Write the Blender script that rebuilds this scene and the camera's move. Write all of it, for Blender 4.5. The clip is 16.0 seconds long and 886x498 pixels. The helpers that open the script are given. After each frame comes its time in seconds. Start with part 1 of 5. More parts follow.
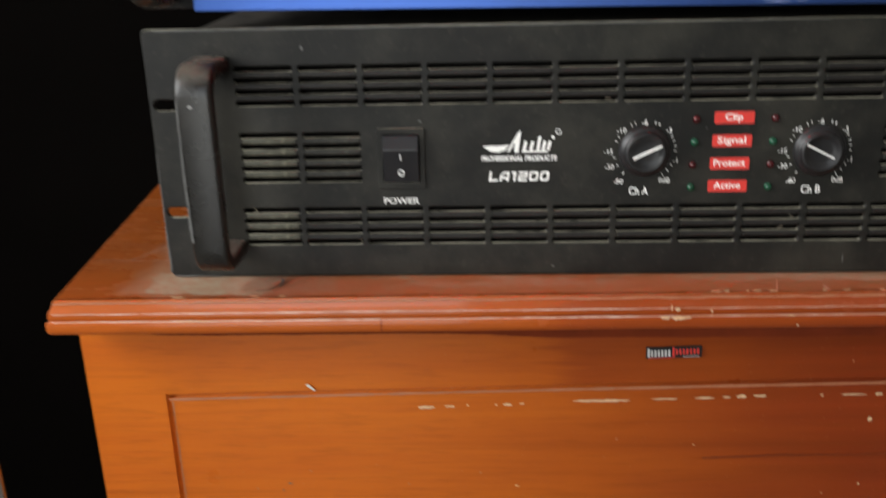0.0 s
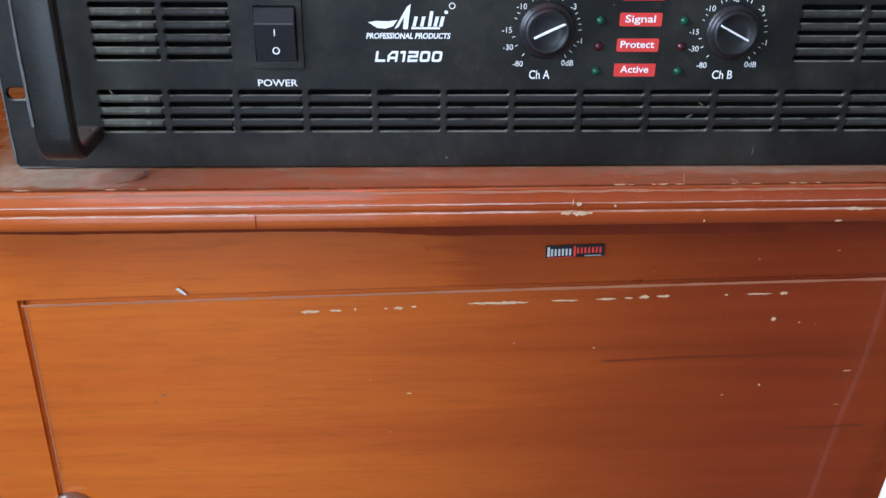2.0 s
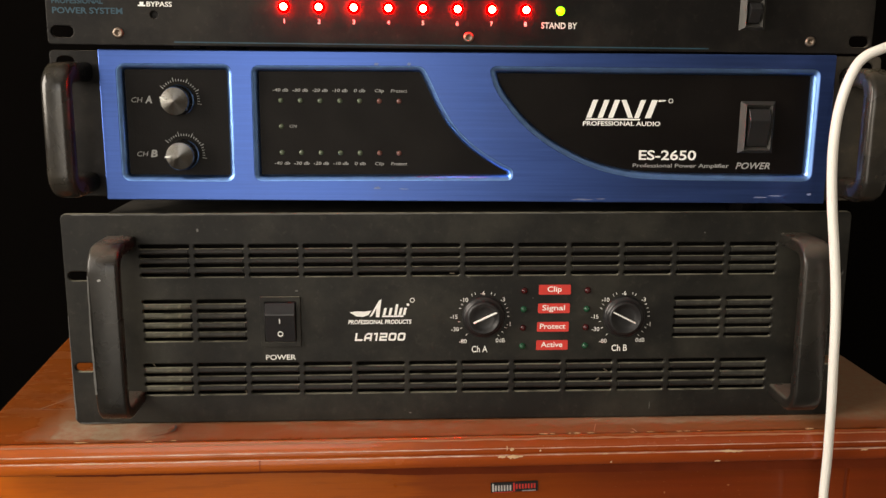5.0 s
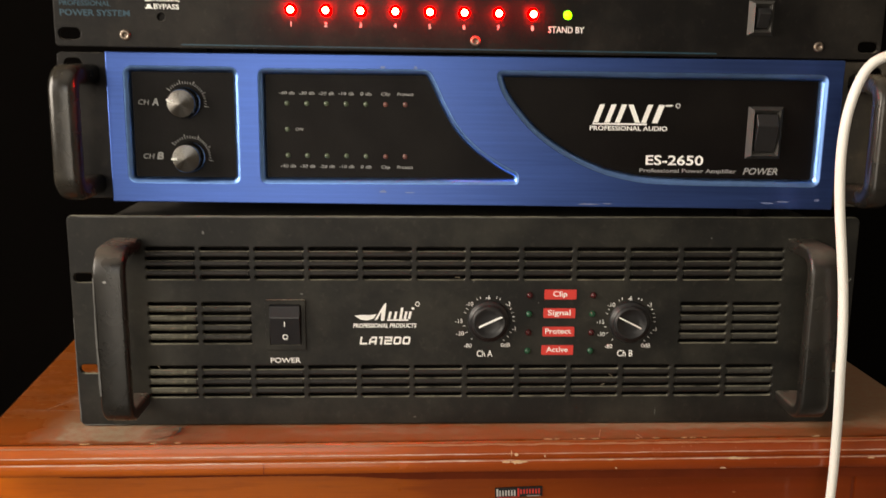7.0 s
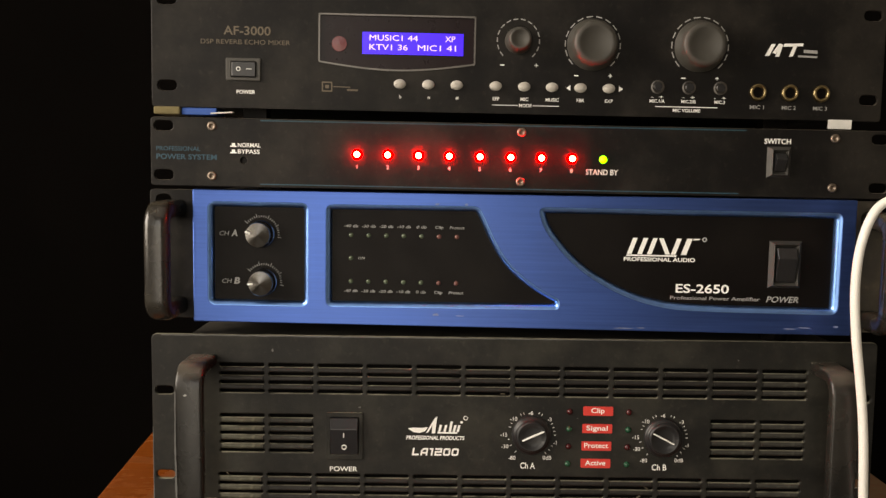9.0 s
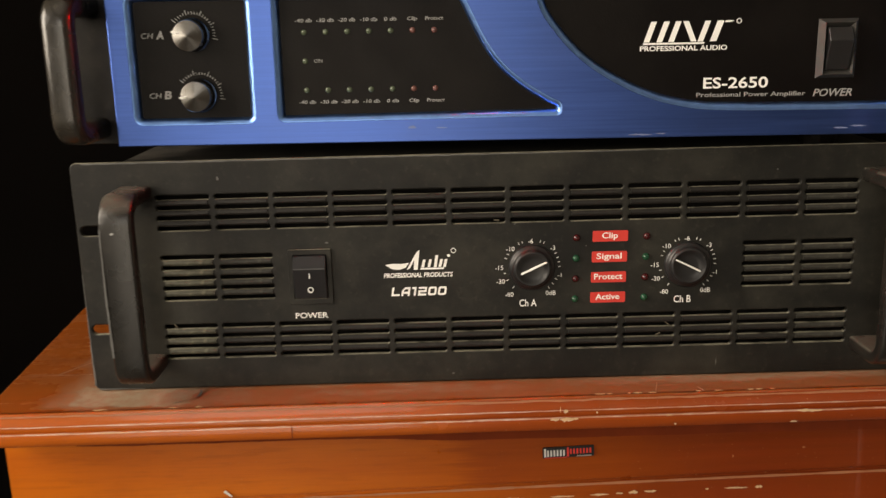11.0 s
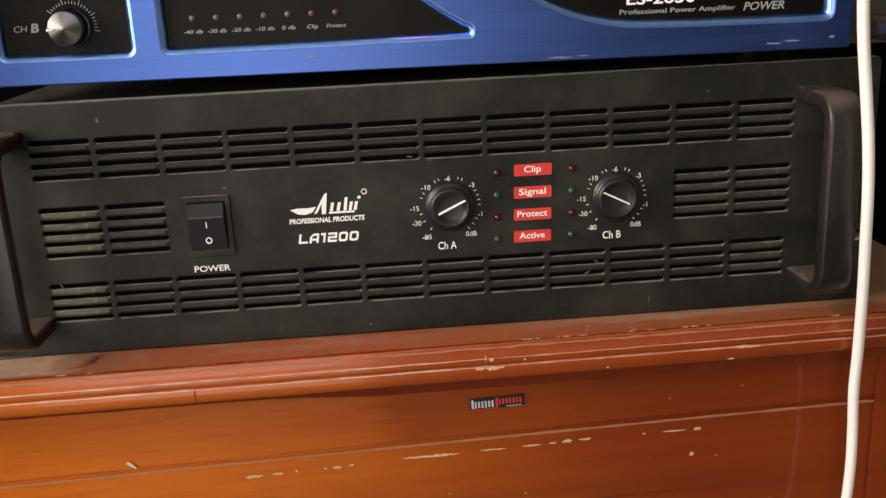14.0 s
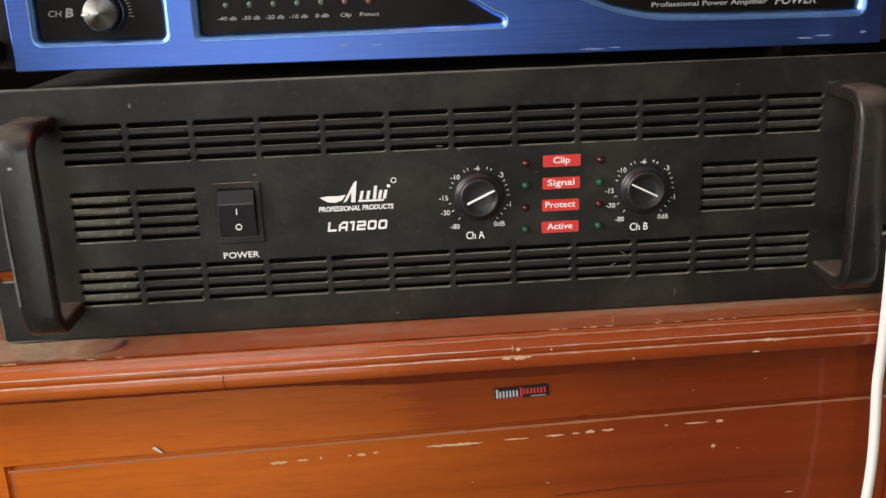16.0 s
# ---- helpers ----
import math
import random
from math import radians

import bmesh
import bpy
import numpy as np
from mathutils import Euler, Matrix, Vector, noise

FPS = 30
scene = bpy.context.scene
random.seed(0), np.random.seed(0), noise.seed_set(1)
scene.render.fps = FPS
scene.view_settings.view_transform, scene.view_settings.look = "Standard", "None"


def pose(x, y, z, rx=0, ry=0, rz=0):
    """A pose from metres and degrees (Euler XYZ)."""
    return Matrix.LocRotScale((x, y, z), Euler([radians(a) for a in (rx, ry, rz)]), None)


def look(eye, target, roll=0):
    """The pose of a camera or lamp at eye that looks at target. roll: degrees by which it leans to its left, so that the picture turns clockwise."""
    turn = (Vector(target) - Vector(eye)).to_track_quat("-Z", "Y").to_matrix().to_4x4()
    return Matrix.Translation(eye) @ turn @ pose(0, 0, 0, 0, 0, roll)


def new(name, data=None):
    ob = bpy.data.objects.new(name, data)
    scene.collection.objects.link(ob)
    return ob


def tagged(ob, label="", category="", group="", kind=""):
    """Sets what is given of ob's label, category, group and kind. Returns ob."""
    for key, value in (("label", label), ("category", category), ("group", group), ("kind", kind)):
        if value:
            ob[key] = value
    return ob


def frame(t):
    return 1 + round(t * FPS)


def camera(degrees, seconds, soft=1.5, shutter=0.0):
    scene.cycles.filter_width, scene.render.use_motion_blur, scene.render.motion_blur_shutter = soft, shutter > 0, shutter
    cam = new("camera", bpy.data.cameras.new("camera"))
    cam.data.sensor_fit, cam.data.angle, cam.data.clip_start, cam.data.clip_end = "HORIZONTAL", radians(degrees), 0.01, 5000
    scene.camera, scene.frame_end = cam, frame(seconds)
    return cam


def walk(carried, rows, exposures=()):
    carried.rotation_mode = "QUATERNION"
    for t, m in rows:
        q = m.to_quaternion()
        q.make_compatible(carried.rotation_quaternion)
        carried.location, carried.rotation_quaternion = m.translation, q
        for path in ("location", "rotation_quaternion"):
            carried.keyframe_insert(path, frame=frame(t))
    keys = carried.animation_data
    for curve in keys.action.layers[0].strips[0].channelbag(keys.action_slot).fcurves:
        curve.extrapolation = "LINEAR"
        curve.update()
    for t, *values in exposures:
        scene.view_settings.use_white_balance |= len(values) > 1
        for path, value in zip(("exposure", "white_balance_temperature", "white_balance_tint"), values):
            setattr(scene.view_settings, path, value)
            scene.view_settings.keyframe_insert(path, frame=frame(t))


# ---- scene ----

cam = camera(51.0, 16.0, 1.4, 0.5)
PATH = [
    (0, -0.0682, -0.4660, 0.9866, 2.17, -20.15, 1.30),
    (0.5, -0.0625, -0.4363, 0.9643, -0.73, -23.41, 1.35),
    (1, -0.0596, -0.4297, 0.9599, -2.00, -24.22, 0.05),
    (1.5, -0.0565, -0.4288, 0.9604, -2.93, -25.10, -0.47),
    (2, -0.0542, -0.4292, 0.9629, -2.59, -25.77, -0.73),
    (2.5, -0.0513, -0.4733, 0.9913, -2.08, -20.65, -0.29),
    (3, -0.0443, -0.5260, 1.0149, -0.97, -14.73, 0.31),
    (3.5, -0.0425, -0.5487, 1.0244, -1.38, -12.26, 0.13),
    (4, -0.0392, -0.5576, 1.0251, -1.95, -11.32, 0.12),
    (4.5, -0.0366, -0.5554, 1.0252, -2.42, -11.50, -0.15),
    (6.8, -0.0320, -0.5488, 1.0270, -2.14, -12.14, -0.53),
    (7, -0.0334, -0.5515, 1.0259, -1.91, -11.56, -0.47),
    (7.5, -0.0361, -0.5741, 1.0373, -1.24, -9.31, -0.64),
    (8, -0.0412, -0.5940, 1.0503, -0.90, -7.62, -1.10),
    (8.2, -0.0428, -0.5992, 1.0464, -0.16, -6.73, -1.13),
    (9.2, -0.0414, -0.6050, 1.0502, 0.51, -5.49, -0.64),
    (10.3, -0.0387, -0.5897, 1.0455, 1.23, -7.90, -0.01),
    (10.5, -0.0364, -0.5777, 1.0300, 0.64, -9.03, 0.68),
    (11, -0.0370, -0.5051, 1.0050, -0.55, -13.95, 1.41),
    (11.5, -0.0283, -0.4896, 1.0016, -2.18, -13.98, 1.75),
    (12, -0.0279, -0.4803, 0.9934, -2.65, -14.79, 1.89),
    (12.5, -0.0230, -0.4804, 0.9935, -2.99, -15.33, 2.39),
    (13, -0.0222, -0.4747, 0.9891, -3.44, -15.81, 2.54),
    (13.5, -0.0201, -0.4709, 0.9887, -3.99, -16.68, 2.72),
    (14, -0.0183, -0.4686, 0.9866, -4.25, -16.82, 2.69),
    (14.5, -0.0189, -0.4685, 0.9861, -3.95, -16.85, 2.78),
    (15, -0.0221, -0.4655, 0.9840, -4.02, -17.25, 2.66),
    (15.5, -0.0248, -0.4637, 0.9848, -4.15, -17.65, 2.41),
    (16, -0.0333, -0.4702, 0.9855, -4.04, -17.18, 1.98),
]
EXPOSURES = [(0.0, 1.25, 6800, 10), (0.5, 1.34, 5700, 10), (0.8, 1.34, 5300, 10), (2.0, 1.42, 5250, 10), (2.5, 1.32, 5250, 10), (3.0, 0.86, 5250, 11), (3.5, 0.88, 6400, 12), (4.2, 0.98, 8000, 14), (7.0, 1.08, 8500, 15), (8.0, 1.0, 8600, 15), (10.5, 1.04, 8800, 15), (12.0, 1.04, 9100, 16), (13.5, 1.12, 8150, 16), (14.5, 1.15, 7500, 16), (16.0, 1.2, 7150, 16)]
walk(cam, [(t, pose(x, y, z, 90 + pitch, roll, yaw)) for t, x, y, z, yaw, pitch, roll in PATH], EXPOSURES)

# ---- world and light ----
world = bpy.data.worlds.new("world")
scene.world = world
world.use_nodes = True
wn = world.node_tree.nodes
sky = wn.new("ShaderNodeTexSky")
sky.sky_type = "NISHITA"
sky.sun_disc = False
sky.sun_elevation, sky.sun_rotation = radians(40), radians(250)
wn["Background"].inputs["Strength"].default_value = 0.08
world.node_tree.links.new(sky.outputs["Color"], wn["Background"].inputs["Color"])

ROOM = (-1.15, 1.5, -2.2, 0.62, 2.6)          # x0, x1, y0, y1, height
WIN = (-1.10, -0.10, 0.95, 2.00)             # the opening in the west wall: y0, y1, z0, z1
DOOR = (-1.00, -0.05, 0.0, 2.05)             # the doorway in the south wall: x0, x1, z0, z1


def daylight(name, wide, high, watts, m):
    data = bpy.data.lights.new(name, "AREA")
    data.shape, data.size, data.size_y = "RECTANGLE", wide, high
    data.energy, data.color = watts, (0.93, 0.97, 1.0)
    ob = new(name, data)
    ob.matrix_world = m


daylight("window_daylight", 0.96, 1.01, 15.0, look((ROOM[0] - 0.06, -0.60, 1.475), (0.0, -0.60, 1.475)))
daylight("doorway_daylight", 0.92, 2.0, 6.8, look((-0.525, ROOM[2] - 0.08, 1.02), (-0.525, 0.0, 1.02)))


# ---- materials ----
def material(name, colour=(0.5, 0.5, 0.5), rough=0.5, metal=0.0, coat=0.0):
    m = bpy.data.materials.new(name)
    m.use_nodes = True
    b = m.node_tree.nodes["Principled BSDF"]
    b.inputs["Base Color"].default_value = (*colour, 1)
    b.inputs["Roughness"].default_value = rough
    b.inputs["Metallic"].default_value = metal
    b.inputs["Coat Weight"].default_value = coat
    b.inputs["Coat Roughness"].default_value = 0.12
    return m


class Nodes:
    """Short hand for building a material's nodes."""

    def __init__(self, m):
        self.t = m.node_tree
        self.b = self.t.nodes["Principled BSDF"]
        self.coord = self.t.nodes.new("ShaderNodeTexCoord").outputs["Object"]

    def link(self, a, b):
        self.t.links.new(a, b)

    def scaled(self, scale, src=None):
        n = self.t.nodes.new("ShaderNodeMapping")
        n.inputs["Scale"].default_value = scale
        self.link(src or self.coord, n.inputs["Vector"])
        return n.outputs["Vector"]

    def noise(self, scale, detail=4.0, rough=0.55, vec=None, distort=0.0):
        n = self.t.nodes.new("ShaderNodeTexNoise")
        n.inputs["Scale"].default_value = scale
        n.inputs["Detail"].default_value = detail
        n.inputs["Roughness"].default_value = rough
        n.inputs["Distortion"].default_value = distort
        self.link(vec or self.coord, n.inputs["Vector"])
        return n.outputs["Fac"]

    def ramp(self, fac, *stops):
        n = self.t.nodes.new("ShaderNodeValToRGB")
        e = n.color_ramp.elements
        while len(e) < len(stops):
            e.new(0.5)
        for el, (p, c) in zip(e, stops):
            el.position, el.color = p, (*c, 1) if len(c) == 3 else c
        self.link(fac, n.inputs["Fac"])
        return n.outputs["Color"]

    def mix(self, fac, a, b):
        n = self.t.nodes.new("ShaderNodeMix")
        n.data_type = "RGBA"
        for v, s in ((fac, n.inputs["Factor"]), (a, n.inputs["A"]), (b, n.inputs["B"])):
            if isinstance(v, (int, float)):
                s.default_value = v
            elif isinstance(v, tuple):
                s.default_value = (*v, 1)
            else:
                self.link(v, s)
        # the colour sockets of the mix node are the third pair
        for v, i in ((a, 6), (b, 7)):
            if isinstance(v, tuple):
                n.inputs[i].default_value = (*v, 1)
            else:
                self.link(v, n.inputs[i])
        return n.outputs[2]

    def math(self, op, a, b=0.0, c=0.0):
        n = self.t.nodes.new("ShaderNodeMath")
        n.operation = op
        for v, s in zip((a, b, c), n.inputs):
            if isinstance(v, (int, float)):
                s.default_value = v
            else:
                self.link(v, s)
        return n.outputs[0]

    def smooth(self, v, lo, hi):
        n = self.t.nodes.new("ShaderNodeMapRange")
        n.interpolation_type = "SMOOTHSTEP"
        n.inputs["From Min"].default_value, n.inputs["From Max"].default_value = lo, hi
        self.link(v, n.inputs["Value"])
        return n.outputs["Result"]

    def xyz(self):
        n = self.t.nodes.new("ShaderNodeSeparateXYZ")
        self.link(self.coord, n.inputs[0])
        return n.outputs

    def up(self):
        g = self.t.nodes.new("ShaderNodeNewGeometry")
        n = self.t.nodes.new("ShaderNodeSeparateXYZ")
        self.link(g.outputs["Normal"], n.inputs[0])
        return n.outputs[2]

    def bump(self, fac, strength, distance):
        n = self.t.nodes.new("ShaderNodeBump")
        n.inputs["Strength"].default_value, n.inputs["Distance"].default_value = strength, distance
        self.link(fac, n.inputs["Height"])
        self.link(n.outputs["Normal"], self.b.inputs["Normal"])

    def colour(self, c):
        self.link(c, self.b.inputs["Base Color"])

    def rough(self, c):
        self.link(c, self.b.inputs["Roughness"])


def painted_black(name, base, dust, amount, rough=0.5, grain=900.0, lying=0.45, gloss=0.35):
    """Black powder-coated sheet metal with a film of dust, thicker on what faces up; on the vented panel this also
    paints lit slot lips.
    """
    m = material(name, base, rough)
    n = Nodes(m)
    film = n.math("MULTIPLY", n.smooth(n.noise(18.0, 6.0, 0.65), 0.38, 0.72), amount)
    film = n.math("ADD", film, n.math("MULTIPLY", n.smooth(n.noise(210.0, 3.0, 0.6), 0.56, 0.72), amount * 0.45))
    lie = n.math("MULTIPLY", n.smooth(n.up(), 0.35, 0.95), n.smooth(n.noise(60.0, 5.0), 0.25, 0.6))
    fac = n.math("MINIMUM", n.math("ADD", film, n.math("MULTIPLY", lie, lying)), 0.85)
    n.colour(n.mix(fac, base, dust))
    n.rough(n.math("ADD", n.math("MULTIPLY", n.noise(40.0, 3.0), 0.25), rough - 0.1))
    n.bump(n.noise(grain, 2.0), 0.25, 0.0003)
    n.b.inputs["Specular IOR Level"].default_value = gloss
    return m


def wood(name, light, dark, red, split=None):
    """Lacquered veneer with grain along x; past split the colour turns redder and darker."""
    m = material(name, light, 0.36, 0.0, 0.38)
    m.node_tree.nodes["Principled BSDF"].inputs["Coat Roughness"].default_value = 0.06
    m.node_tree.nodes["Principled BSDF"].inputs["Specular IOR Level"].default_value = 0.22
    n = Nodes(m)
    broad = n.noise(3.0, 6.0, 0.62, n.scaled((0.5, 3.0, 13.0)), 0.4)
    fine = n.noise(60.0, 4.0, 0.7, n.scaled((0.35, 6.0, 9.0)))
    streak = n.noise(8.0, 4.0, 0.6, n.scaled((0.22, 4.0, 11.0)), 0.3)
    c = n.ramp(broad, (0.3, light), (0.52, tuple((a + b) / 2 for a, b in zip(light, dark))), (0.75, dark))
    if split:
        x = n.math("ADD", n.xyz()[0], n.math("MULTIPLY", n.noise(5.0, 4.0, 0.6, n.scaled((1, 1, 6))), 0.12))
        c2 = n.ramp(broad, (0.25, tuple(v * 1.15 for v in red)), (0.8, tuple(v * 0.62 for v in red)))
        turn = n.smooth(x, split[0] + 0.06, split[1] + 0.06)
        # the rail turns redder past a short ragged edge
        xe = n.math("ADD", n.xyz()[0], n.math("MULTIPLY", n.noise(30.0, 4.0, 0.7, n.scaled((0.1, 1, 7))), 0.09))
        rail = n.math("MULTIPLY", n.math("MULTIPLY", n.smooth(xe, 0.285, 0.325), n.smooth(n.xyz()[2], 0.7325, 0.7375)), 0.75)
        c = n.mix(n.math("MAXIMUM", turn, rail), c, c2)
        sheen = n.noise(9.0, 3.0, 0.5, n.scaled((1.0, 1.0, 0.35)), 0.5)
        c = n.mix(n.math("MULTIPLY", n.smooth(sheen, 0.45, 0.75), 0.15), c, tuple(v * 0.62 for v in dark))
    c = n.mix(n.math("MULTIPLY", n.smooth(streak, 0.56, 0.72), 0.16), c, tuple(v * 0.35 for v in dark))
    c = n.mix(n.math("MULTIPLY", n.smooth(fine, 0.45, 0.72), 0.18), c, tuple(v * 0.5 for v in dark))
    pore = n.noise(260.0, 3.0, 0.6, n.scaled((0.12, 1.0, 1.0)))
    c = n.mix(n.math("MULTIPLY", n.smooth(pore, 0.5, 0.72), 0.20), c, tuple(v * 0.4 for v in dark))
    speck = n.noise(650.0, 2.0, 0.5)
    c = n.mix(n.math("MULTIPLY", n.smooth(speck, 0.68, 0.78), 0.35), c, (0.50, 0.26, 0.14))
    n.colour(c)
    n.rough(n.math("ADD", n.math("MULTIPLY", n.noise(25.0, 5.0), 0.25), 0.2))
    n.bump(fine, 0.12, 0.0004)
    return m, n, c


def brushed(name, base, rough):
    m = material(name, base, rough, 1.0)
    n = Nodes(m)
    line = n.noise(500.0, 3.0, 0.7, n.scaled((0.02, 1.0, 1.0)))
    blot = n.noise(9.0, 6.0, 0.65)
    n.colour(n.mix(n.math("MULTIPLY", n.smooth(blot, 0.4, 0.75), 0.35), n.mix(line, tuple(v * 0.60 for v in base), tuple(v * 1.22 for v in base)), tuple(v * 0.6 + 0.03 for v in base)))
    n.rough(n.math("ADD", n.math("MULTIPLY", line, 0.2), rough - 0.08))
    n.bump(line, 0.12, 0.0002)
    return m


def plain(name, colour, rough=0.5, metal=0.0, vary=0.12, scale=120.0):
    m = material(name, colour, rough, metal)
    n = Nodes(m)
    f = n.noise(scale, 4.0)
    n.colour(n.mix(f, tuple(v * (1 - vary) for v in colour), tuple(min(1, v * (1 + vary)) for v in colour)))
    n.rough(n.math("ADD", n.math("MULTIPLY", f, 0.2), rough - 0.1))
    return m


def glowing(name, colour, strength, base=(0.3, 0.02, 0.02)):
    m = material(name, base, 0.3)
    b = m.node_tree.nodes["Principled BSDF"]
    b.inputs["Emission Color"].default_value = (*colour, 1)
    b.inputs["Emission Strength"].default_value = strength
    return m


DUST = (0.30, 0.26, 0.21)
# 0.9 pales the upward slot lips beyond their dust, painting in their highlight
M_PANEL = painted_black("black_powder_coat", (0.0072, 0.0071, 0.0062), (0.29, 0.27, 0.205), 0.080, 0.48, 900.0, 0.9, 0.30)
M_PLATE = painted_black("black_anodised_plate", (0.0052, 0.0047, 0.0045), DUST, 0.055, 0.42, 1500.0, 0.45, 0.18)
M_CHASSIS = painted_black("black_sheet_steel", (0.013, 0.013, 0.013), DUST, 0.03, 0.6, 900.0, 0.14)
M_HANDLE = painted_black("black_worn_handle", (0.0092, 0.0088, 0.0078), DUST, 0.05, 0.27, 2600.0, 0.30, 0.5)
M_OLDHANDLE = painted_black("black_greasy_handle", (0.012, 0.011, 0.0095), (0.20, 0.17, 0.12), 0.14, 0.24, 400.0, 0.3, 0.65)
M_PLASTIC = plain("black_plastic", (0.012, 0.012, 0.013), 0.38)
M_ROCKER = plain("black_gloss_plastic", (0.012, 0.012, 0.014), 0.36)
M_SWFRAME = plain("grey_black_plastic", (0.045, 0.043, 0.040), 0.4)
M_INSET = painted_black("black_inset", (0.0036, 0.0026, 0.0024), DUST, 0.010, 0.38, 900.0, 0.3, 0.12)
M_WHITE = plain("white_print", (0.93, 0.93, 0.90), 0.6, 0.0, 0.04)
M_GREYPRINT = plain("grey_print", (0.34, 0.34, 0.33), 0.6)
M_BADGE = plain("pale_badge_print", (0.62, 0.62, 0.60), 0.5)
M_BRONZE = plain("faded_gold_print", (0.12, 0.095, 0.065), 0.6)
M_RIM = plain("dark_metal_rim", (0.16, 0.15, 0.14), 0.4, 1.0)
M_TEAL = plain("teal_print", (0.009, 0.058, 0.090), 0.55)
M_RED = plain("red_label", (0.70, 0.045, 0.035), 0.5)
M_BLUE = brushed("blue_anodised_aluminium", (0.070, 0.150, 0.48), 0.36)
bt = M_BLUE.node_tree
grain_way = bt.nodes.new("ShaderNodeCombineXYZ")
grain_way.inputs[2].default_value = 1.0
bt.links.new(grain_way.outputs[0], bt.nodes["Principled BSDF"].inputs["Tangent"])
bt.nodes["Principled BSDF"].inputs["Anisotropic"].default_value = 0.4
M_BLUEEDGE = plain("polished_blue_edge", (0.20, 0.42, 0.92), 0.32, 1.0, 0.15, 200.0)
M_SCUFF = plain("pale_scuff", (0.15, 0.20, 0.38), 0.5, 0.0, 0.3, 400.0)
M_EDGEWEAR = plain("rubbed_black_edge", (0.10, 0.10, 0.095), 0.5, 0.0, 0.6, 90.0)
M_EAR = painted_black("dusty_bare_ear", (0.04, 0.036, 0.030), (0.26, 0.21, 0.14), 0.25, 0.5)
# brown for the shade painted under the moulding and for its open joint
M_SHADE_JOINT = plain("shade_and_joint_brown", (0.19, 0.031, 0.009), 0.7, 0.0, 0.3, 60.0)
M_SHADE_JOINT.node_tree.nodes["Principled BSDF"].inputs["Specular IOR Level"].default_value = 0.12
M_STREAK = plain("dark_veneer_streak", (0.15, 0.024, 0.005), 0.4, 0.0, 0.35, 90.0)
M_STEEL = plain("dull_steel", (0.42, 0.40, 0.37), 0.35, 1.0)
M_COPPER = plain("tarnished_screw", (0.26, 0.21, 0.17), 0.45, 1.0)
M_KNURL = plain("dark_spun_metal", (0.17, 0.165, 0.155), 0.24, 1.0)
kt = M_KNURL.node_tree
tg = kt.nodes.new("ShaderNodeTangent")
tg.direction_type, tg.axis = "RADIAL", "Y"
kt.links.new(tg.outputs["Tangent"], kt.nodes["Principled BSDF"].inputs["Tangent"])
kt.nodes["Principled BSDF"].inputs["Anisotropic"].default_value = 0.92
M_BRASS = plain("brass_ring", (0.30, 0.23, 0.12), 0.3, 1.0)
M_BUTTON = plain("grey_button", (0.42, 0.40, 0.36), 0.55)
M_RUBBER = plain("grey_rubber_knob", (0.045, 0.042, 0.036), 0.5)
M_FOAM = painted_black("dusty_filter", (0.012, 0.0112, 0.0105), (0.05, 0.045, 0.035), 0.06, 0.95, 900.0, 0.1, 0.05)
M_SLAT = painted_black("vent_slat_paint", (0.0088, 0.0085, 0.0083), DUST, 0.05, 0.42, 900.0, 0.12)
M_SLATDUSTY = painted_black("dusty_vent_slat_paint", (0.020, 0.020, 0.016), (0.30, 0.29, 0.20), 0.50, 0.55, 900.0, 0.35)
M_SLATGREY = painted_black("greyed_vent_slat_paint", (0.013, 0.013, 0.012), (0.25, 0.24, 0.19), 0.22, 0.5, 900.0, 0.3)
M_REDLED = plain("red_led_off", (0.045, 0.005, 0.006), 0.15)
M_GREENLED = plain("green_led_off", (0.008, 0.06, 0.03), 0.15)
M_CLEARLED = plain("clear_led_off", (0.085, 0.11, 0.07), 0.15)
M_PINKLED = plain("clear_red_led_off", (0.15, 0.06, 0.05), 0.15)
M_LEDON = glowing("red_led_lit", (1.0, 0.0012, 0.0022), 230.0)
M_LEDCORE = glowing("red_led_core", (1.0, 0.40, 0.36), 2.2)
M_LEDGREEN = glowing("green_led_lit", (0.13, 1.0, 0.02), 2.2, (0.05, 0.2, 0.02))
M_LCD = glowing("blue_backlit_display", (0.02, 0.0, 1.0), 1.0, (0.01, 0.0, 0.2))
M_LCDTEXT = glowing("display_characters", (0.55, 0.45, 0.95), 0.8, (0.5, 0.4, 0.7))
M_WINDOW = plain("dark_display_window", (0.010, 0.004, 0.005), 0.3)
M_WINDOW.node_tree.nodes["Principled BSDF"].inputs["Specular IOR Level"].default_value = 0.2
M_CABLE = plain("white_cable_sheath", (0.86, 0.85, 0.80), 0.42, 0.0, 0.05, 40.0)
M_PAPER = plain("white_paper", (0.7, 0.69, 0.66), 0.8)
M_BLUECARD = plain("blue_card", (0.02, 0.09, 0.36), 0.7)
M_TAN = plain("tan_foam", (0.16, 0.13, 0.06), 0.9)
M_PALE = plain("bare_pale_wood", (0.66, 0.43, 0.25), 0.8, 0.0, 0.25, 300.0)
M_WALL = plain("plaster_wall", (0.38, 0.35, 0.31), 0.9, 0.0, 0.08, 3.0)
M_CEIL = plain("ceiling_paint", (0.78, 0.77, 0.74), 0.9, 0.0, 0.06, 3.0)
M_FLOOR = plain("floor_tile", (0.17, 0.15, 0.13), 0.5, 0.0, 0.15, 5.0)
M_BLACKWALL = plain("black_cloth_backdrop", (0.0028, 0.0023, 0.0020), 0.95, 0.0, 0.4, 8.0)
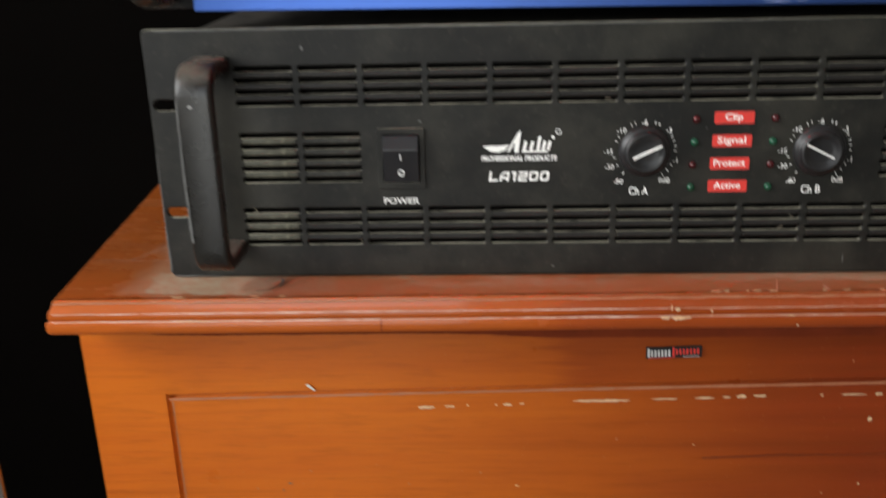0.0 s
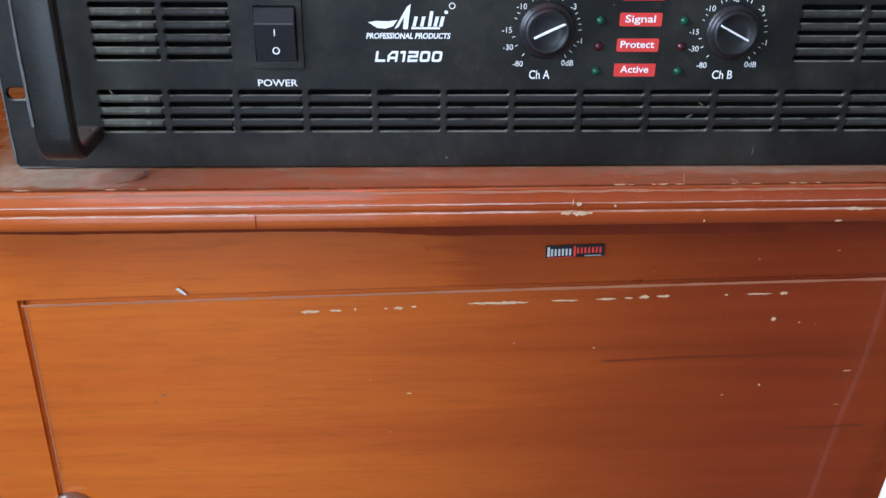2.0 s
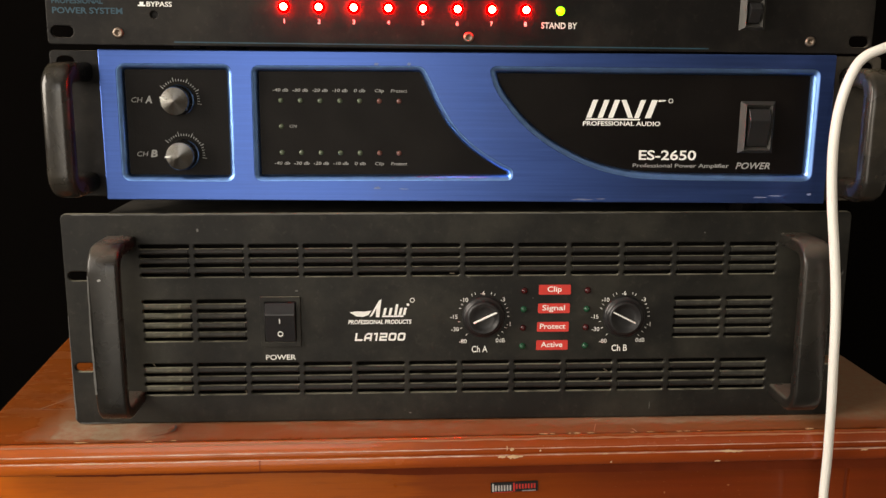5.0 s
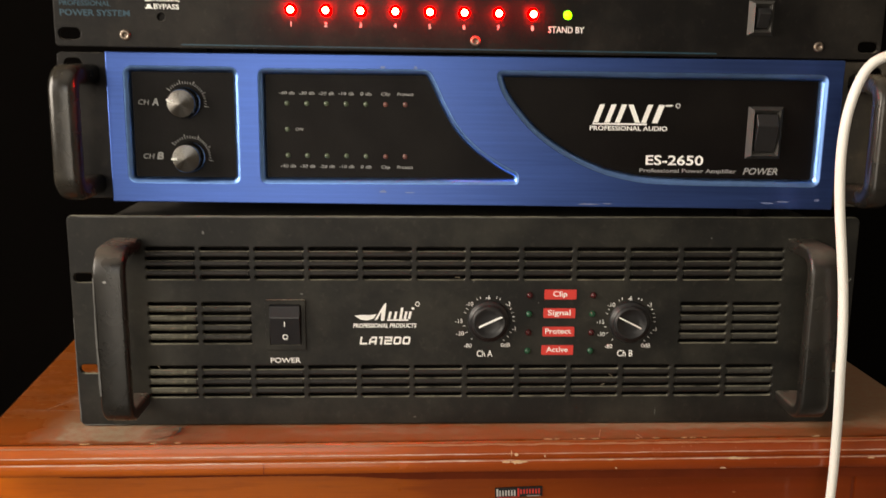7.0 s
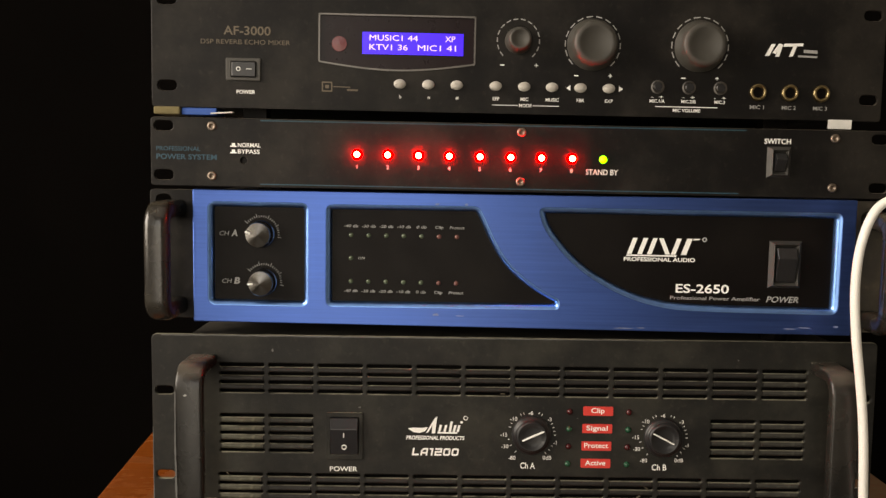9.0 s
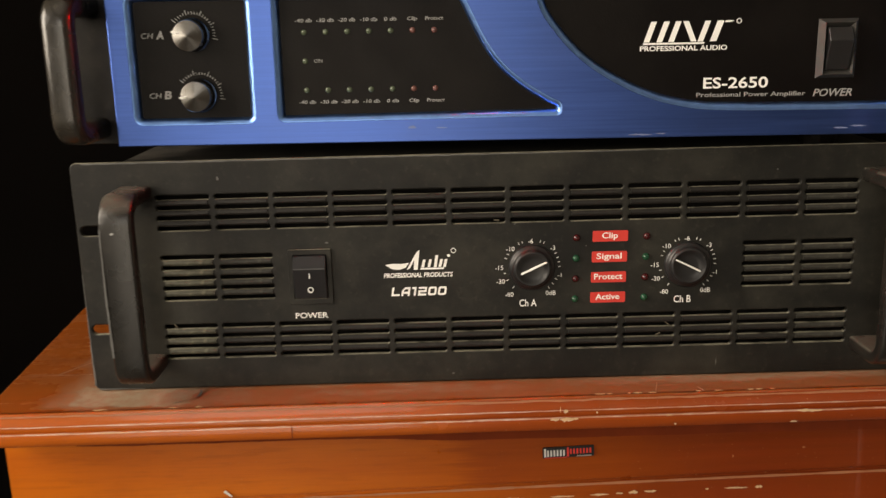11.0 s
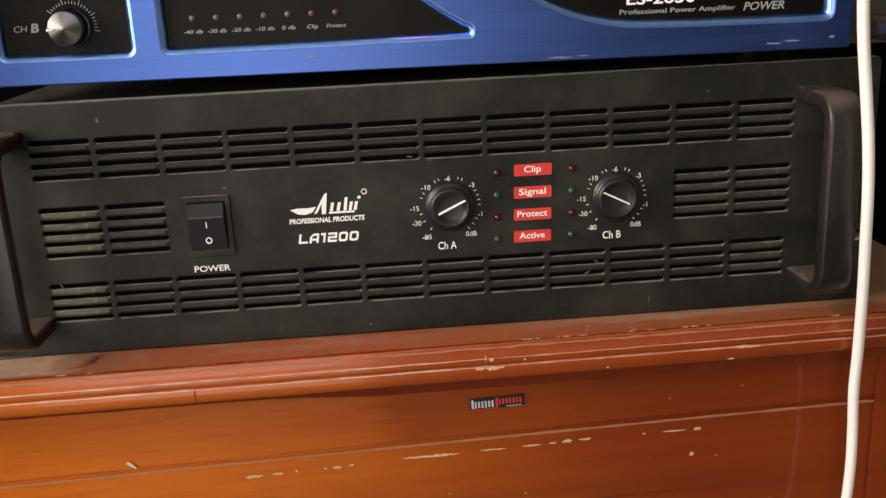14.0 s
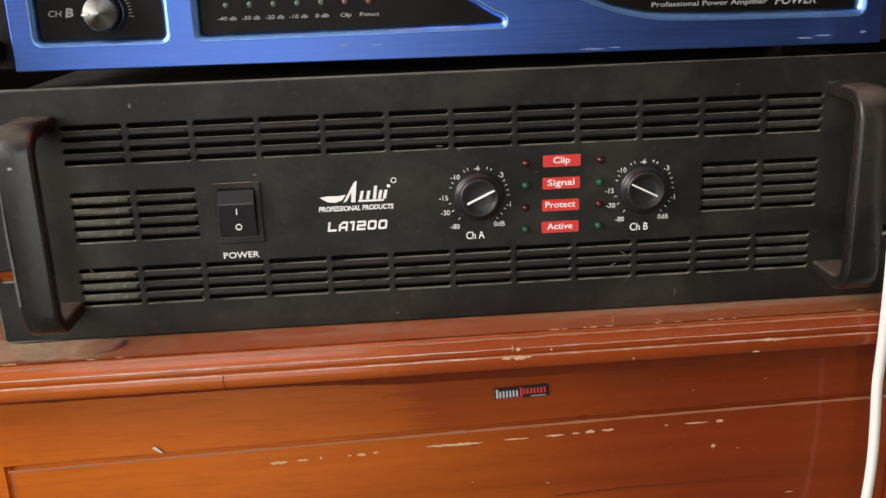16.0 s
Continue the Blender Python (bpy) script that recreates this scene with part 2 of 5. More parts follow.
M_BLACKWALL.node_tree.nodes["Principled BSDF"].inputs["Specular IOR Level"].default_value = 0.02
M_FRAME = plain("window_paint", (0.6, 0.6, 0.58), 0.5)

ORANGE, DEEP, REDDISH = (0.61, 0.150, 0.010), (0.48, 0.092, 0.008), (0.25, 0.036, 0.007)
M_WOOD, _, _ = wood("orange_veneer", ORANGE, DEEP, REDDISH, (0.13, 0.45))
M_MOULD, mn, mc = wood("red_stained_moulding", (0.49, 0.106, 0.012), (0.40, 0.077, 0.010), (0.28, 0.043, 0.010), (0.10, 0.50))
film = mn.math("MULTIPLY", mn.smooth(mn.up(), 0.2, 0.95), mn.smooth(mn.noise(30.0, 6.0, 0.7, mn.scaled((0.4, 1, 1))), 0.3, 0.65))
mn.b.inputs["Coat Weight"].default_value = 0.42
mn.b.inputs["Coat Roughness"].default_value = 0.08
mn.b.inputs["Specular IOR Level"].default_value = 0.25
mn.rough(mn.math("ADD", mn.math("MULTIPLY", mn.noise(40.0, 4.0), 0.2), 0.14))
mn.colour(mn.mix(mn.math("MULTIPLY", film, 0.22), mc, (0.44, 0.31, 0.25)))
M_TOP, tn, tc = wood("dusty_veneer_top", (0.35, 0.087, 0.014), (0.26, 0.056, 0.011), REDDISH)
# settled dust with ragged edges where the amplifier was dragged about
tx = tn.xyz()
wob = tn.math("MULTIPLY", tn.math("SUBTRACT", tn.noise(34.0, 5.0, 0.6), 0.5), 0.05)
wob2 = tn.math("MULTIPLY", tn.math("SUBTRACT", tn.noise(60.0, 5.0, 0.6), 0.5), 0.02)
xw, yw = tn.math("ADD", tx[0], wob), tn.math("ADD", tx[1], wob2)
inner = tn.math("ADD", tx[1], tn.math("MULTIPLY", tn.math("ABSOLUTE", tn.math("SUBTRACT", tx[0], 0.085)), -0.12))
p1 = tn.math("MULTIPLY", tn.math("MULTIPLY", tn.smooth(xw, 0.1205, 0.1185), tn.smooth(xw, 0.044, 0.058)), tn.smooth(tn.math("ADD", inner, wob2), 0.008, 0.0105))
p2 = tn.math("MULTIPLY", tn.math("MULTIPLY", tn.math("MULTIPLY", tn.smooth(xw, 0.160, 0.148), tn.smooth(xw, 0.030, 0.050)), tn.smooth(yw, 0.006, 0.012)), 0.42)
d2 = tn.math("MULTIPLY", tn.math("MULTIPLY", tn.smooth(tn.noise(11.0, 6.0, 0.7, tn.scaled((1, 3, 1))), 0.40, 0.66), tn.smooth(yw, 0.004, 0.03)), tn.math("ADD", tn.math("MULTIPLY", tn.smooth(xw, 0.040, 0.075), 0.67), 0.08))
p3 = tn.math("MULTIPLY", tn.math("MULTIPLY", tn.smooth(yw, 0.014, 0.024), tn.smooth(xw, 0.24, 0.42)), 0.75)
haze = tn.math("MULTIPLY", tn.math("MULTIPLY", tn.smooth(xw, 0.035, 0.080), tn.smooth(yw, 0.003, 0.010)), 0.24)
dusty = tn.math("MULTIPLY", tn.math("MAXIMUM", tn.math("MAXIMUM", tn.math("MAXIMUM", tn.math("MAXIMUM", p1, p2), p3), d2), haze), tn.math("ADD", tn.math("MULTIPLY", tn.smooth(tn.noise(150.0, 5.0, 0.7), 0.3, 0.7), 0.5), 0.52))
tn.colour(tn.mix(tn.math("MINIMUM", tn.math("MULTIPLY", dusty, 0.9), 0.9), tc, (0.37, 0.295, 0.205)))
tn.rough(tn.math("ADD", tn.math("MULTIPLY", dusty, 0.5), 0.26))
# lacquer rubbed through along the arrises, with the bead's highlight coloured in too
M_WEAR_GLINT = material("rubbed_edge_and_glint", (0.5, 0.3, 0.22), 0.45)
en = Nodes(M_WEAR_GLINT)
rub = en.smooth(en.noise(16.0, 6.0, 0.75, en.scaled((1.0, 0.2, 0.2))), 0.35, 0.75)
en.colour(en.mix(rub, (0.42, 0.15, 0.07), (0.72, 0.53, 0.43)))
M_LINT = plain("grey_lint", (0.10, 0.085, 0.06), 0.95, 0.0, 0.3, 400.0)
# colours the groove lip's painted highlight, and rubbed lines and flecks in the lacquer
M_LIP = plain("pale_wear_and_lip_glint", (0.40, 0.15, 0.072), 0.5, 0.0, 0.18, 60.0)


# ---- building helpers ----
def part(name, bm, mat, parent=None, label="", smooth=False):
    """Links a bmesh, or a ready mesh, as one object under a thing or a part."""
    if isinstance(bm, bpy.types.Mesh):
        me = bm
        me.name = name
    else:
        bmesh.ops.recalc_face_normals(bm, faces=bm.faces)
        me = bpy.data.meshes.new(name)
        bm.to_mesh(me)
        bm.free()
    me.materials.clear()
    me.materials.append(mat)
    for p in me.polygons:
        p.use_smooth = smooth
    ob = new(name, me)
    ob.parent = parent
    if label:
        tagged(ob, label)
    return ob


def thing(name, m, label, category, group="", kind=""):
    ob = new(name)
    ob.matrix_world = m
    ob.empty_display_size = 0.02
    return tagged(ob, label, category, group, kind)


def box(x0, y0, z0, x1, y1, z1, bevel=0.0, segments=2, bm=None):
    own = bm or bmesh.new()
    made = bmesh.ops.create_cube(own, size=1.0)["verts"]
    for v in made:
        v.co = Vector((x0 + (v.co.x + 0.5) * (x1 - x0), y0 + (v.co.y + 0.5) * (y1 - y0), z0 + (v.co.z + 0.5) * (z1 - z0)))
    if bevel:
        edges = list({e for v in made for e in v.link_edges})
        bmesh.ops.bevel(own, geom=edges, offset=bevel, segments=segments, affect="EDGES", profile=0.5)
    return own


def ring_outline(x0, z0, x1, z1, r, n=5):
    """A rectangle with round corners, counter-clockwise."""
    out = []
    for cx, cz, a in ((x1 - r, z0 + r, -90), (x1 - r, z1 - r, 0), (x0 + r, z1 - r, 90), (x0 + r, z0 + r, 180)):
        for k in range(n + 1):
            b = radians(a + 90 * k / n)
            out.append((cx + r * math.cos(b), cz + r * math.sin(b)))
    return out


def rounded(points, radii, n=6):
    """A polygon whose corners are rounded by the radii."""
    out = []
    m = len(points)
    for i in range(m):
        p, a, b = Vector(points[i]), Vector(points[i - 1]), Vector(points[(i + 1) % m])
        r = radii[i]
        if r <= 0:
            out.append(tuple(p))
            continue
        da, db = (a - p).normalized(), (b - p).normalized()
        half = da.angle(db) / 2
        cut = min(r / math.tan(half), 0.48 * (a - p).length, 0.48 * (b - p).length)
        s, e = p + da * cut, p + db * cut
        for k in range(n + 1):
            t = k / n
            out.append(tuple((1 - t) ** 2 * s + 2 * t * (1 - t) * p + t * t * e))
    return out


def plate(outlines, front, thick, bevel=0.0, steps=1):
    """A flat plate in the x-z plane with holes, front face at y = front, thickness towards +y."""
    cu = bpy.data.curves.new("outline", "CURVE")
    cu.dimensions, cu.fill_mode, cu.extrude = "2D", "BOTH", max(thick / 2 - bevel, 0.0)
    cu.bevel_depth, cu.bevel_resolution, cu.offset = bevel, steps, -bevel
    for pts in outlines:
        sp = cu.splines.new("POLY")
        sp.points.add(len(pts) - 1)
        for q, (a, b) in zip(sp.points, pts):
            q.co = (a, b, 0, 1)
        sp.use_cyclic_u = True
    ob = bpy.data.objects.new("outline", cu)
    me = bpy.data.meshes.new_from_object(ob)
    bpy.data.objects.remove(ob)
    bpy.data.curves.remove(cu)
    weld = bmesh.new()
    weld.from_mesh(me)
    bmesh.ops.remove_doubles(weld, verts=weld.verts, dist=1e-6)
    weld.to_mesh(me)
    weld.free()
    me.transform(Matrix(((1, 0, 0, 0), (0, 0, -1, front + thick / 2), (0, 1, 0, 0), (0, 0, 0, 1))))
    return me


def lathe(profile, cx, cz, n=28, bm=None):
    """Turns (radius, y) pairs round an axis along y through (cx, cz)."""
    own = bm or bmesh.new()
    rings = []
    for r, y in profile:
        if r < 1e-6:
            rings.append([own.verts.new((cx, y, cz))])
        else:
            rings.append([own.verts.new((cx + r * math.cos(2 * math.pi * k / n), y, cz + r * math.sin(2 * math.pi * k / n))) for k in range(n)])
    for a, b in zip(rings, rings[1:]):
        for k in range(n):
            j = (k + 1) % n
            if len(a) == 1 and len(b) > 1:
                own.faces.new((a[0], b[k], b[j]))
            elif len(b) == 1 and len(a) > 1:
                own.faces.new((a[k], b[0], a[j]))
            elif len(a) > 1:
                own.faces.new((a[k], b[k], b[j], a[j]))
    return own


def lettering(text, x, z, height, parent, mat=None, width=0.0, align="LEFT", y=-0.0002, lean=0.0, weight=0.0):
    """Printed words: baseline at z, capitals of that height, squeezed to a width where one is given."""
    cu = bpy.data.curves.new("lettering", "FONT")
    cu.body, cu.size, cu.extrude, cu.resolution_u = text, height / 0.72, 0.00004, 3
    cu.shear, cu.offset, cu.align_x = lean, weight, "LEFT"
    ob = bpy.data.objects.new("lettering", cu)
    me = bpy.data.meshes.new_from_object(ob)
    bpy.data.objects.remove(ob)
    bpy.data.curves.remove(cu)
    xs = [v.co.x for v in me.vertices]
    lo, hi = min(xs), max(xs)
    s = width / (hi - lo) if width else 1.0
    w = (hi - lo) * s
    x0 = x - {"LEFT": 0, "CENTER": w / 2, "RIGHT": w}[align]
    for v in me.vertices:
        v.co = (x0 + (v.co.x - lo) * s, y - v.co.z, z + v.co.y)
    return part("lettering", me, mat or M_WHITE, parent)


def shapes(name, polys, parent, mat, y=-0.0002, label=""):
    """Flat printed shapes: a plate for each polygon, joined."""
    me = plate(polys, y - 0.00008, 0.00008)
    return part(name, me, mat, parent, label)


def sweep(path, across, thick, cx, n=3, r=0.0022, bm=None):
    """A strap of rounded section, swept along (y, z) points in a plane of constant x."""
    own = bm or bmesh.new()
    sec = ring_outline(-across / 2, -thick / 2, across / 2, thick / 2, r, n)
    rings = []
    for i, (y, z) in enumerate(path):
        a, b = Vector(path[max(i - 1, 0)]), Vector(path[min(i + 1, len(path) - 1)])
        d = (b - a).normalized()
        nrm = Vector((-d.y, d.x))
        rings.append([own.verts.new((cx + s, y + nrm.x * q, z + nrm.y * q)) for s, q in sec])
    for a, b in zip(rings, rings[1:]):
        for k in range(len(sec)):
            j = (k + 1) % len(sec)
            own.faces.new((a[k], a[j], b[j], b[k]))
    own.faces.new(rings[0])
    own.faces.new(rings[-1])
    return own


def bow(depth, z0, z1, r, base=0.0, n=6):
    """The path of a bow handle: out from the panel, up, and back."""
    pts = [(base, z0)]
    for cy, cz, a0 in ((base - depth + r, z0 + r, -90), (base - depth + r, z1 - r, -180)):
        for k in range(n + 1):
            b = radians(a0 - 90 * k / n)
            pts.append((cy + r * math.cos(b), cz + r * math.sin(b)))
    pts.append((base, z1))
    return pts


def tube(points, radius, sides=10, bm=None):
    """A round cable through points, smoothed."""
    own = bm or bmesh.new()
    p = [Vector(q) for q in points]
    fine = []
    for i in range(len(p) - 1):
        a, b, c, d = p[max(i - 1, 0)], p[i], p[i + 1], p[min(i + 2, len(p) - 1)]
        for k in range(6):
            t = k / 6
            fine.append(0.5 * (2 * b + (c - a) * t + (2 * a - 5 * b + 4 * c - d) * t * t + (3 * b - a - 3 * c + d) * t ** 3))
    fine.append(p[-1])
    rings, side = [], Vector((1, 0, 0.01))
    for i, q in enumerate(fine):
        d = (fine[min(i + 1, len(fine) - 1)] - fine[max(i - 1, 0)]).normalized()
        side = (side - d * side.dot(d)).normalized()
        up = d.cross(side)
        rings.append([own.verts.new(q + radius * (math.cos(2 * math.pi * k / sides) * side + math.sin(2 * math.pi * k / sides) * up)) for k in range(sides)])
    for a, b in zip(rings, rings[1:]):
        for k in range(sides):
            j = (k + 1) % sides
            own.faces.new((a[k], a[j], b[j], b[k]))
    own.faces.new(rings[0])
    own.faces.new(rings[-1])
    return own


def led(x, z, r, parent, mat, y=0.0, label="", rise=1.0):
    return part("indicator_led", lathe([(r * 1.05, y + 0.0002), (r, y - 0.0004 * rise), (r * 0.85, y - r * 0.55 * rise), (r * 0.5, y - r * 0.85 * rise), (0, y - r * 0.95 * rise)], x, z, 14), mat, parent, label, True)


def screw(x, z, r, parent, y=0.0, mat=None):
    s = part("screw", lathe([(r, y + 0.0003), (r, y - 0.0006), (r * 0.8, y - 0.0011), (r * 0.45, y - 0.0012), (r * 0.42, y - 0.0002), (0, y - 0.0002)], x, z, 14), mat or M_COPPER, parent, "small socket-head screw", True)
    return s


# ---- the room ----
X0, X1, Y0, Y1, HT = ROOM
TH = 0.15
part("floor", box(X0 - TH, Y0 - TH, -0.1, X1 + TH, Y1 + TH, 0.0), M_FLOOR)
tagged(bpy.data.objects["floor"], "dull grey-brown tiled floor in shade", "floor", "", "structure")
for nm, dims, mt, lb in (
    ("ceiling", (X0 - TH, Y0 - TH, HT, X1 + TH, Y1 + TH, HT + 0.1), M_CEIL, "plain off-white painted ceiling above the room"),
    ("wall_north", (X0 - TH, Y1, 0, X1 + TH, Y1 + TH, HT), M_BLACKWALL, "dark black cloth-covered wall behind the rack gear"),
    ("wall_east", (X1, Y0, 0, X1 + TH, Y1, HT), M_WALL, "plain greyish plaster wall at the side"),
):
    tagged(part(nm, box(*dims), mt), lb, "ceiling" if nm == "ceiling" else "wall", "", "structure")
bm = box(X0 - TH, Y0, 0, X0, Y1, WIN[2])
box(X0 - TH, Y0, WIN[3], X0, Y1, HT, bm=bm)
box(X0 - TH, Y0, WIN[2], X0, WIN[0], WIN[3], bm=bm)
box(X0 - TH, WIN[1], WIN[2], X0, Y1, WIN[3], bm=bm)
tagged(part("wall_west", bm, M_WALL), "plain greyish plaster wall with a window opening", "wall", "", "structure")
bm = box(X0 - TH, Y0 - TH, 0, DOOR[0], Y0, HT)
box(DOOR[1], Y0 - TH, 0, X1 + TH, Y0, HT, bm=bm)
box(DOOR[0], Y0 - TH, DOOR[3], DOOR[1], Y0, HT, bm=bm)
tagged(part("wall_south", bm, M_WALL), "plain greyish plaster wall with an open doorway", "wall", "", "structure")
win = thing("window_1", pose(X0, 0, 0), "white painted window frame open to bright daylight", "window", "", "structure")
for dims in ((WIN[0], WIN[2], WIN[0] + 0.04, WIN[3]), (WIN[1] - 0.04, WIN[2], WIN[1], WIN[3]), (WIN[0], WIN[2], WIN[1], WIN[2] + 0.04), (WIN[0], WIN[3] - 0.04, WIN[1], WIN[3])):
    part("window_frame", box(-0.04, dims[0] + 0.002, dims[1] + 0.002, 0.0, dims[2] - 0.002, dims[3] - 0.002, 0.004), M_FRAME, win)


# ---- wooden cabinet ----
CAB_W, CAB_D, CAB_H = 0.606, 0.52, 0.800
cab = thing("wooden_cabinet", pose(-0.296, -0.0353, 0, 0, 0, 0.78), "orange-brown lacquered wooden cabinet with chipped panel and moulded top", "cabinet")
FACE = 0.026
GL, GR = 0.0500, 0.5496
W0 = 0.0050


def groove_z(u):
    return 0.7311 + 0.0215 * (u - GL) - 0.010 * (u - GL) ** 2


def cabinet_front():
    """The front: rails, stiles and panel parted by a rounded groove cut into the face."""
    bm = bmesh.new()
    top, low, right = 0.7795, 0.10, CAB_W - 0.002
    g, dep = 0.0016, 0.0024
    zt = groove_z

    def quad(a, b, c, d):
        bm.faces.new([bm.verts.new(q) for q in (a, b, c, d)])

    F = FACE
    # upper rail, left and right stile, panel
    n = 12
    us = [GL + (GR - GL) * i / n for i in range(n + 1)]
    quad((W0, F, zt(0) + g), (GL, F, zt(GL) + g), (GL, F, top), (W0, F, top))
    for a, b in zip(us, us[1:]):
        b1 = min(b, GR - g)
        quad((a, F, zt(a) + g), (b1, F, zt(b1) + g), (b1, F, top), (a, F, top))
    quad((GR + g, F, low), (right, F, low), (right, F, top), (GR + g, F, top))
    quad((W0, F, low), (GL - g, F, low), (GL - g, F, zt(GL) + g), (W0, F, zt(0) + g))
    for a, b in zip(us, us[1:]):
        a1, b1 = max(a, GL + g), min(b, GR - g)
        quad((a1, F, low), (b1, F, low), (b1, F, zt(b1) - g), (a1, F, zt(a1) - g))
    # the groove's sides, in four facets
    k = [(-1.0, 0.0), (-0.62, 0.75), (0.0, 1.0), (0.62, 0.75), (1.0, 0.0)]
    for (a, da), (b, db) in zip(k, k[1:]):
        for p, q in zip(us, us[1:]):
            quad((p, F + dep * da, zt(p) + a * g), (q, F + dep * da, zt(q) + a * g), (q, F + dep * db, zt(q) + b * g), (p, F + dep * db, zt(p) + b * g))
        quad((GL + a * g, F + dep * da, low), (GL + b * g, F + dep * db, low), (GL + b * g, F + dep * db, zt(GL) + g), (GL + a * g, F + dep * da, zt(GL) + g))
        quad((GR + a * g, F + dep * da, low), (GR + b * g, F + dep * db, low), (GR + b * g, F + dep * db, top), (GR + a * g, F + dep * da, top))
    return bm


def ragged_line(points, half, y, seed, step=0.004):
    """A thin uneven band through (along, height) points."""
    bm = bmesh.new()
    rnd = random.Random(seed)
    p = [Vector(q) for q in points]
    rows = []
    for i, (a, b) in enumerate(zip(p, p[1:])):
        d = (b - a).normalized()
        n = max(2, int((b - a).length / step))
        for k in range(n + 1):
            t = (i + k / n) / (len(p) - 1)
            h = half[0] + (half[1] - half[0]) * t
            q = a + (b - a) * (k / n)
            w, v = h * rnd.uniform(0.45, 1.0), h * rnd.uniform(0.45, 1.0)
            rows.append((bm.verts.new((q.x - d.y * w, y, q.y + d.x * w)), bm.verts.new((q.x + d.y * v, y, q.y - d.x * v))))
    for (a, b), (c, e) in zip(rows, rows[1:]):
        bm.faces.new((a, b, e, c))
    return bm


def shade_band():
    """Shade under the moulding put in as a dark band with a softly wandering lower edge."""
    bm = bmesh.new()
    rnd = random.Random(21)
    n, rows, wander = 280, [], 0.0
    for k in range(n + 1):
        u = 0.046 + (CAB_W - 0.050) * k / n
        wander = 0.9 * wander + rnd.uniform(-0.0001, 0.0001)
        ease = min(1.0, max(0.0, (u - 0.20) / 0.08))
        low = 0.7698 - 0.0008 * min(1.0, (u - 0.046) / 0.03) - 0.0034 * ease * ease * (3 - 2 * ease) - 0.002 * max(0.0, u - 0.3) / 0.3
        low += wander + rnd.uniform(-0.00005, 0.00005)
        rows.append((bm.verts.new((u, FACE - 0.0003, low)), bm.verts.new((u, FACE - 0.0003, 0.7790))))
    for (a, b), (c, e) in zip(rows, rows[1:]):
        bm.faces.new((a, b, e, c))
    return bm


part("shade_line", shade_band(), M_SHADE_JOINT, cab, "dark uneven band of painted shade under the moulding")
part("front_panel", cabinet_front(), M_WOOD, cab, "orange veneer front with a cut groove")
for a, b in ((W0, 0.020), (CAB_W - 0.020, CAB_W - 0.002)):
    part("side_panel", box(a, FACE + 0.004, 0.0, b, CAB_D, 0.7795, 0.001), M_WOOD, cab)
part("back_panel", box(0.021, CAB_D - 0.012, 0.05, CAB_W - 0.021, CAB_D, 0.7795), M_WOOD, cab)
part("plinth", box(W0 + 0.002, FACE + 0.006, 0.0, CAB_W - 0.004, FACE + 0.022, 0.099, 0.001), M_MOULD, cab)
SPLAY = 0.06


def splayed(bm):
    """Leans what lies at the west end outwards towards the back."""
    for v in bm.verts:
        if v.co.x < 0.03:
            v.co.x -= SPLAY * max(0.0, v.co.y - 0.0045)
    return bm


part("top_board", splayed(box(0.0046, 0.0042, 0.7812, CAB_W - 0.0046, CAB_D, CAB_H, 0.0006)), M_TOP, cab, "dusty red-brown top board")


def moulding_profile():
    """Outward distance and height of the top moulding, from the arris of the top down to the underside."""
    pts = [(0.0, 0.7998), (0.0005, 0.7995), (0.0008, 0.7988), (0.0013, 0.7972), (0.0020, 0.7955), (0.0026, 0.7943), (0.0030, 0.7936), (0.0032, 0.7928), (0.0033, 0.7918)]
    pts += [(0.0033, 0.7903), (0.0029, 0.7896), (0.0036, 0.7892), (0.0042, 0.7889), (0.0045, 0.7882), (0.0045, 0.7848), (0.0042, 0.7832), (0.0034, 0.7820), (0.0022, 0.7813), (0.0, 0.7811), (-0.018, 0.7811)]
    return pts


def moulding():
    prof = moulding_profile()
    bm = bmesh.new()
    x0, x1, y0 = 0.0048, CAB_W - 0.0048, 0.0045
    line = [(x0 - SPLAY * (CAB_D - 0.0045), CAB_D, -1, 0), (x0, y0, -1, -1), (x1, y0, 1, -1), (x1, CAB_D, 1, 0)]
    rings = []
    for x, y, sx, sy in line:
        rings.append([bm.verts.new((x + sx * o, y + sy * o, z)) for o, z in prof])
    for a, b in zip(rings, rings[1:]):
        for k in range(len(prof) - 1):
            bm.faces.new((a[k], b[k], b[k + 1], a[k + 1]))
    return bm


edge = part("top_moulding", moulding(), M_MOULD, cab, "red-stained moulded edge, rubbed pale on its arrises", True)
edge.data.set_sharp_from_angle(angle=radians(32))


def wear_glint_strip(off, z, half):
    bm = bmesh.new()
    a = 0.0045 - off
    rnd = random.Random(int(z * 10000))
    n = 90
    xs = [0.004 + (CAB_W - 0.008) * k / n for k in range(n + 1)]
    up = [half * rnd.uniform(0.25, 1.0) for _ in xs]
    dn = [half * rnd.uniform(0.25, 1.0) for _ in xs]
    top = [bm.verts.new((x, a - 0.00025, z + q)) for x, q in zip(xs, up)]
    bot = [bm.verts.new((x, a - 0.00035, z - q)) for x, q in zip(xs, dn)]
    for k in range(n):
        bm.faces.new((bot[k], bot[k + 1], top[k + 1], top[k]))
    return bm


# the middle strip paints in the bead's highlight; the other two are rubbed lines
for off, z, half, mat in ((0.0010, 0.7984, 0.0009, M_LIP), (0.0031, 0.7933, 0.0005, M_WEAR_GLINT), (0.0039, 0.7892, 0.0007, M_WEAR_GLINT)):
    part("wear_glint_line", wear_glint_strip(off, z, half), mat, cab, "pale rubbed or painted highlight line along the moulding")


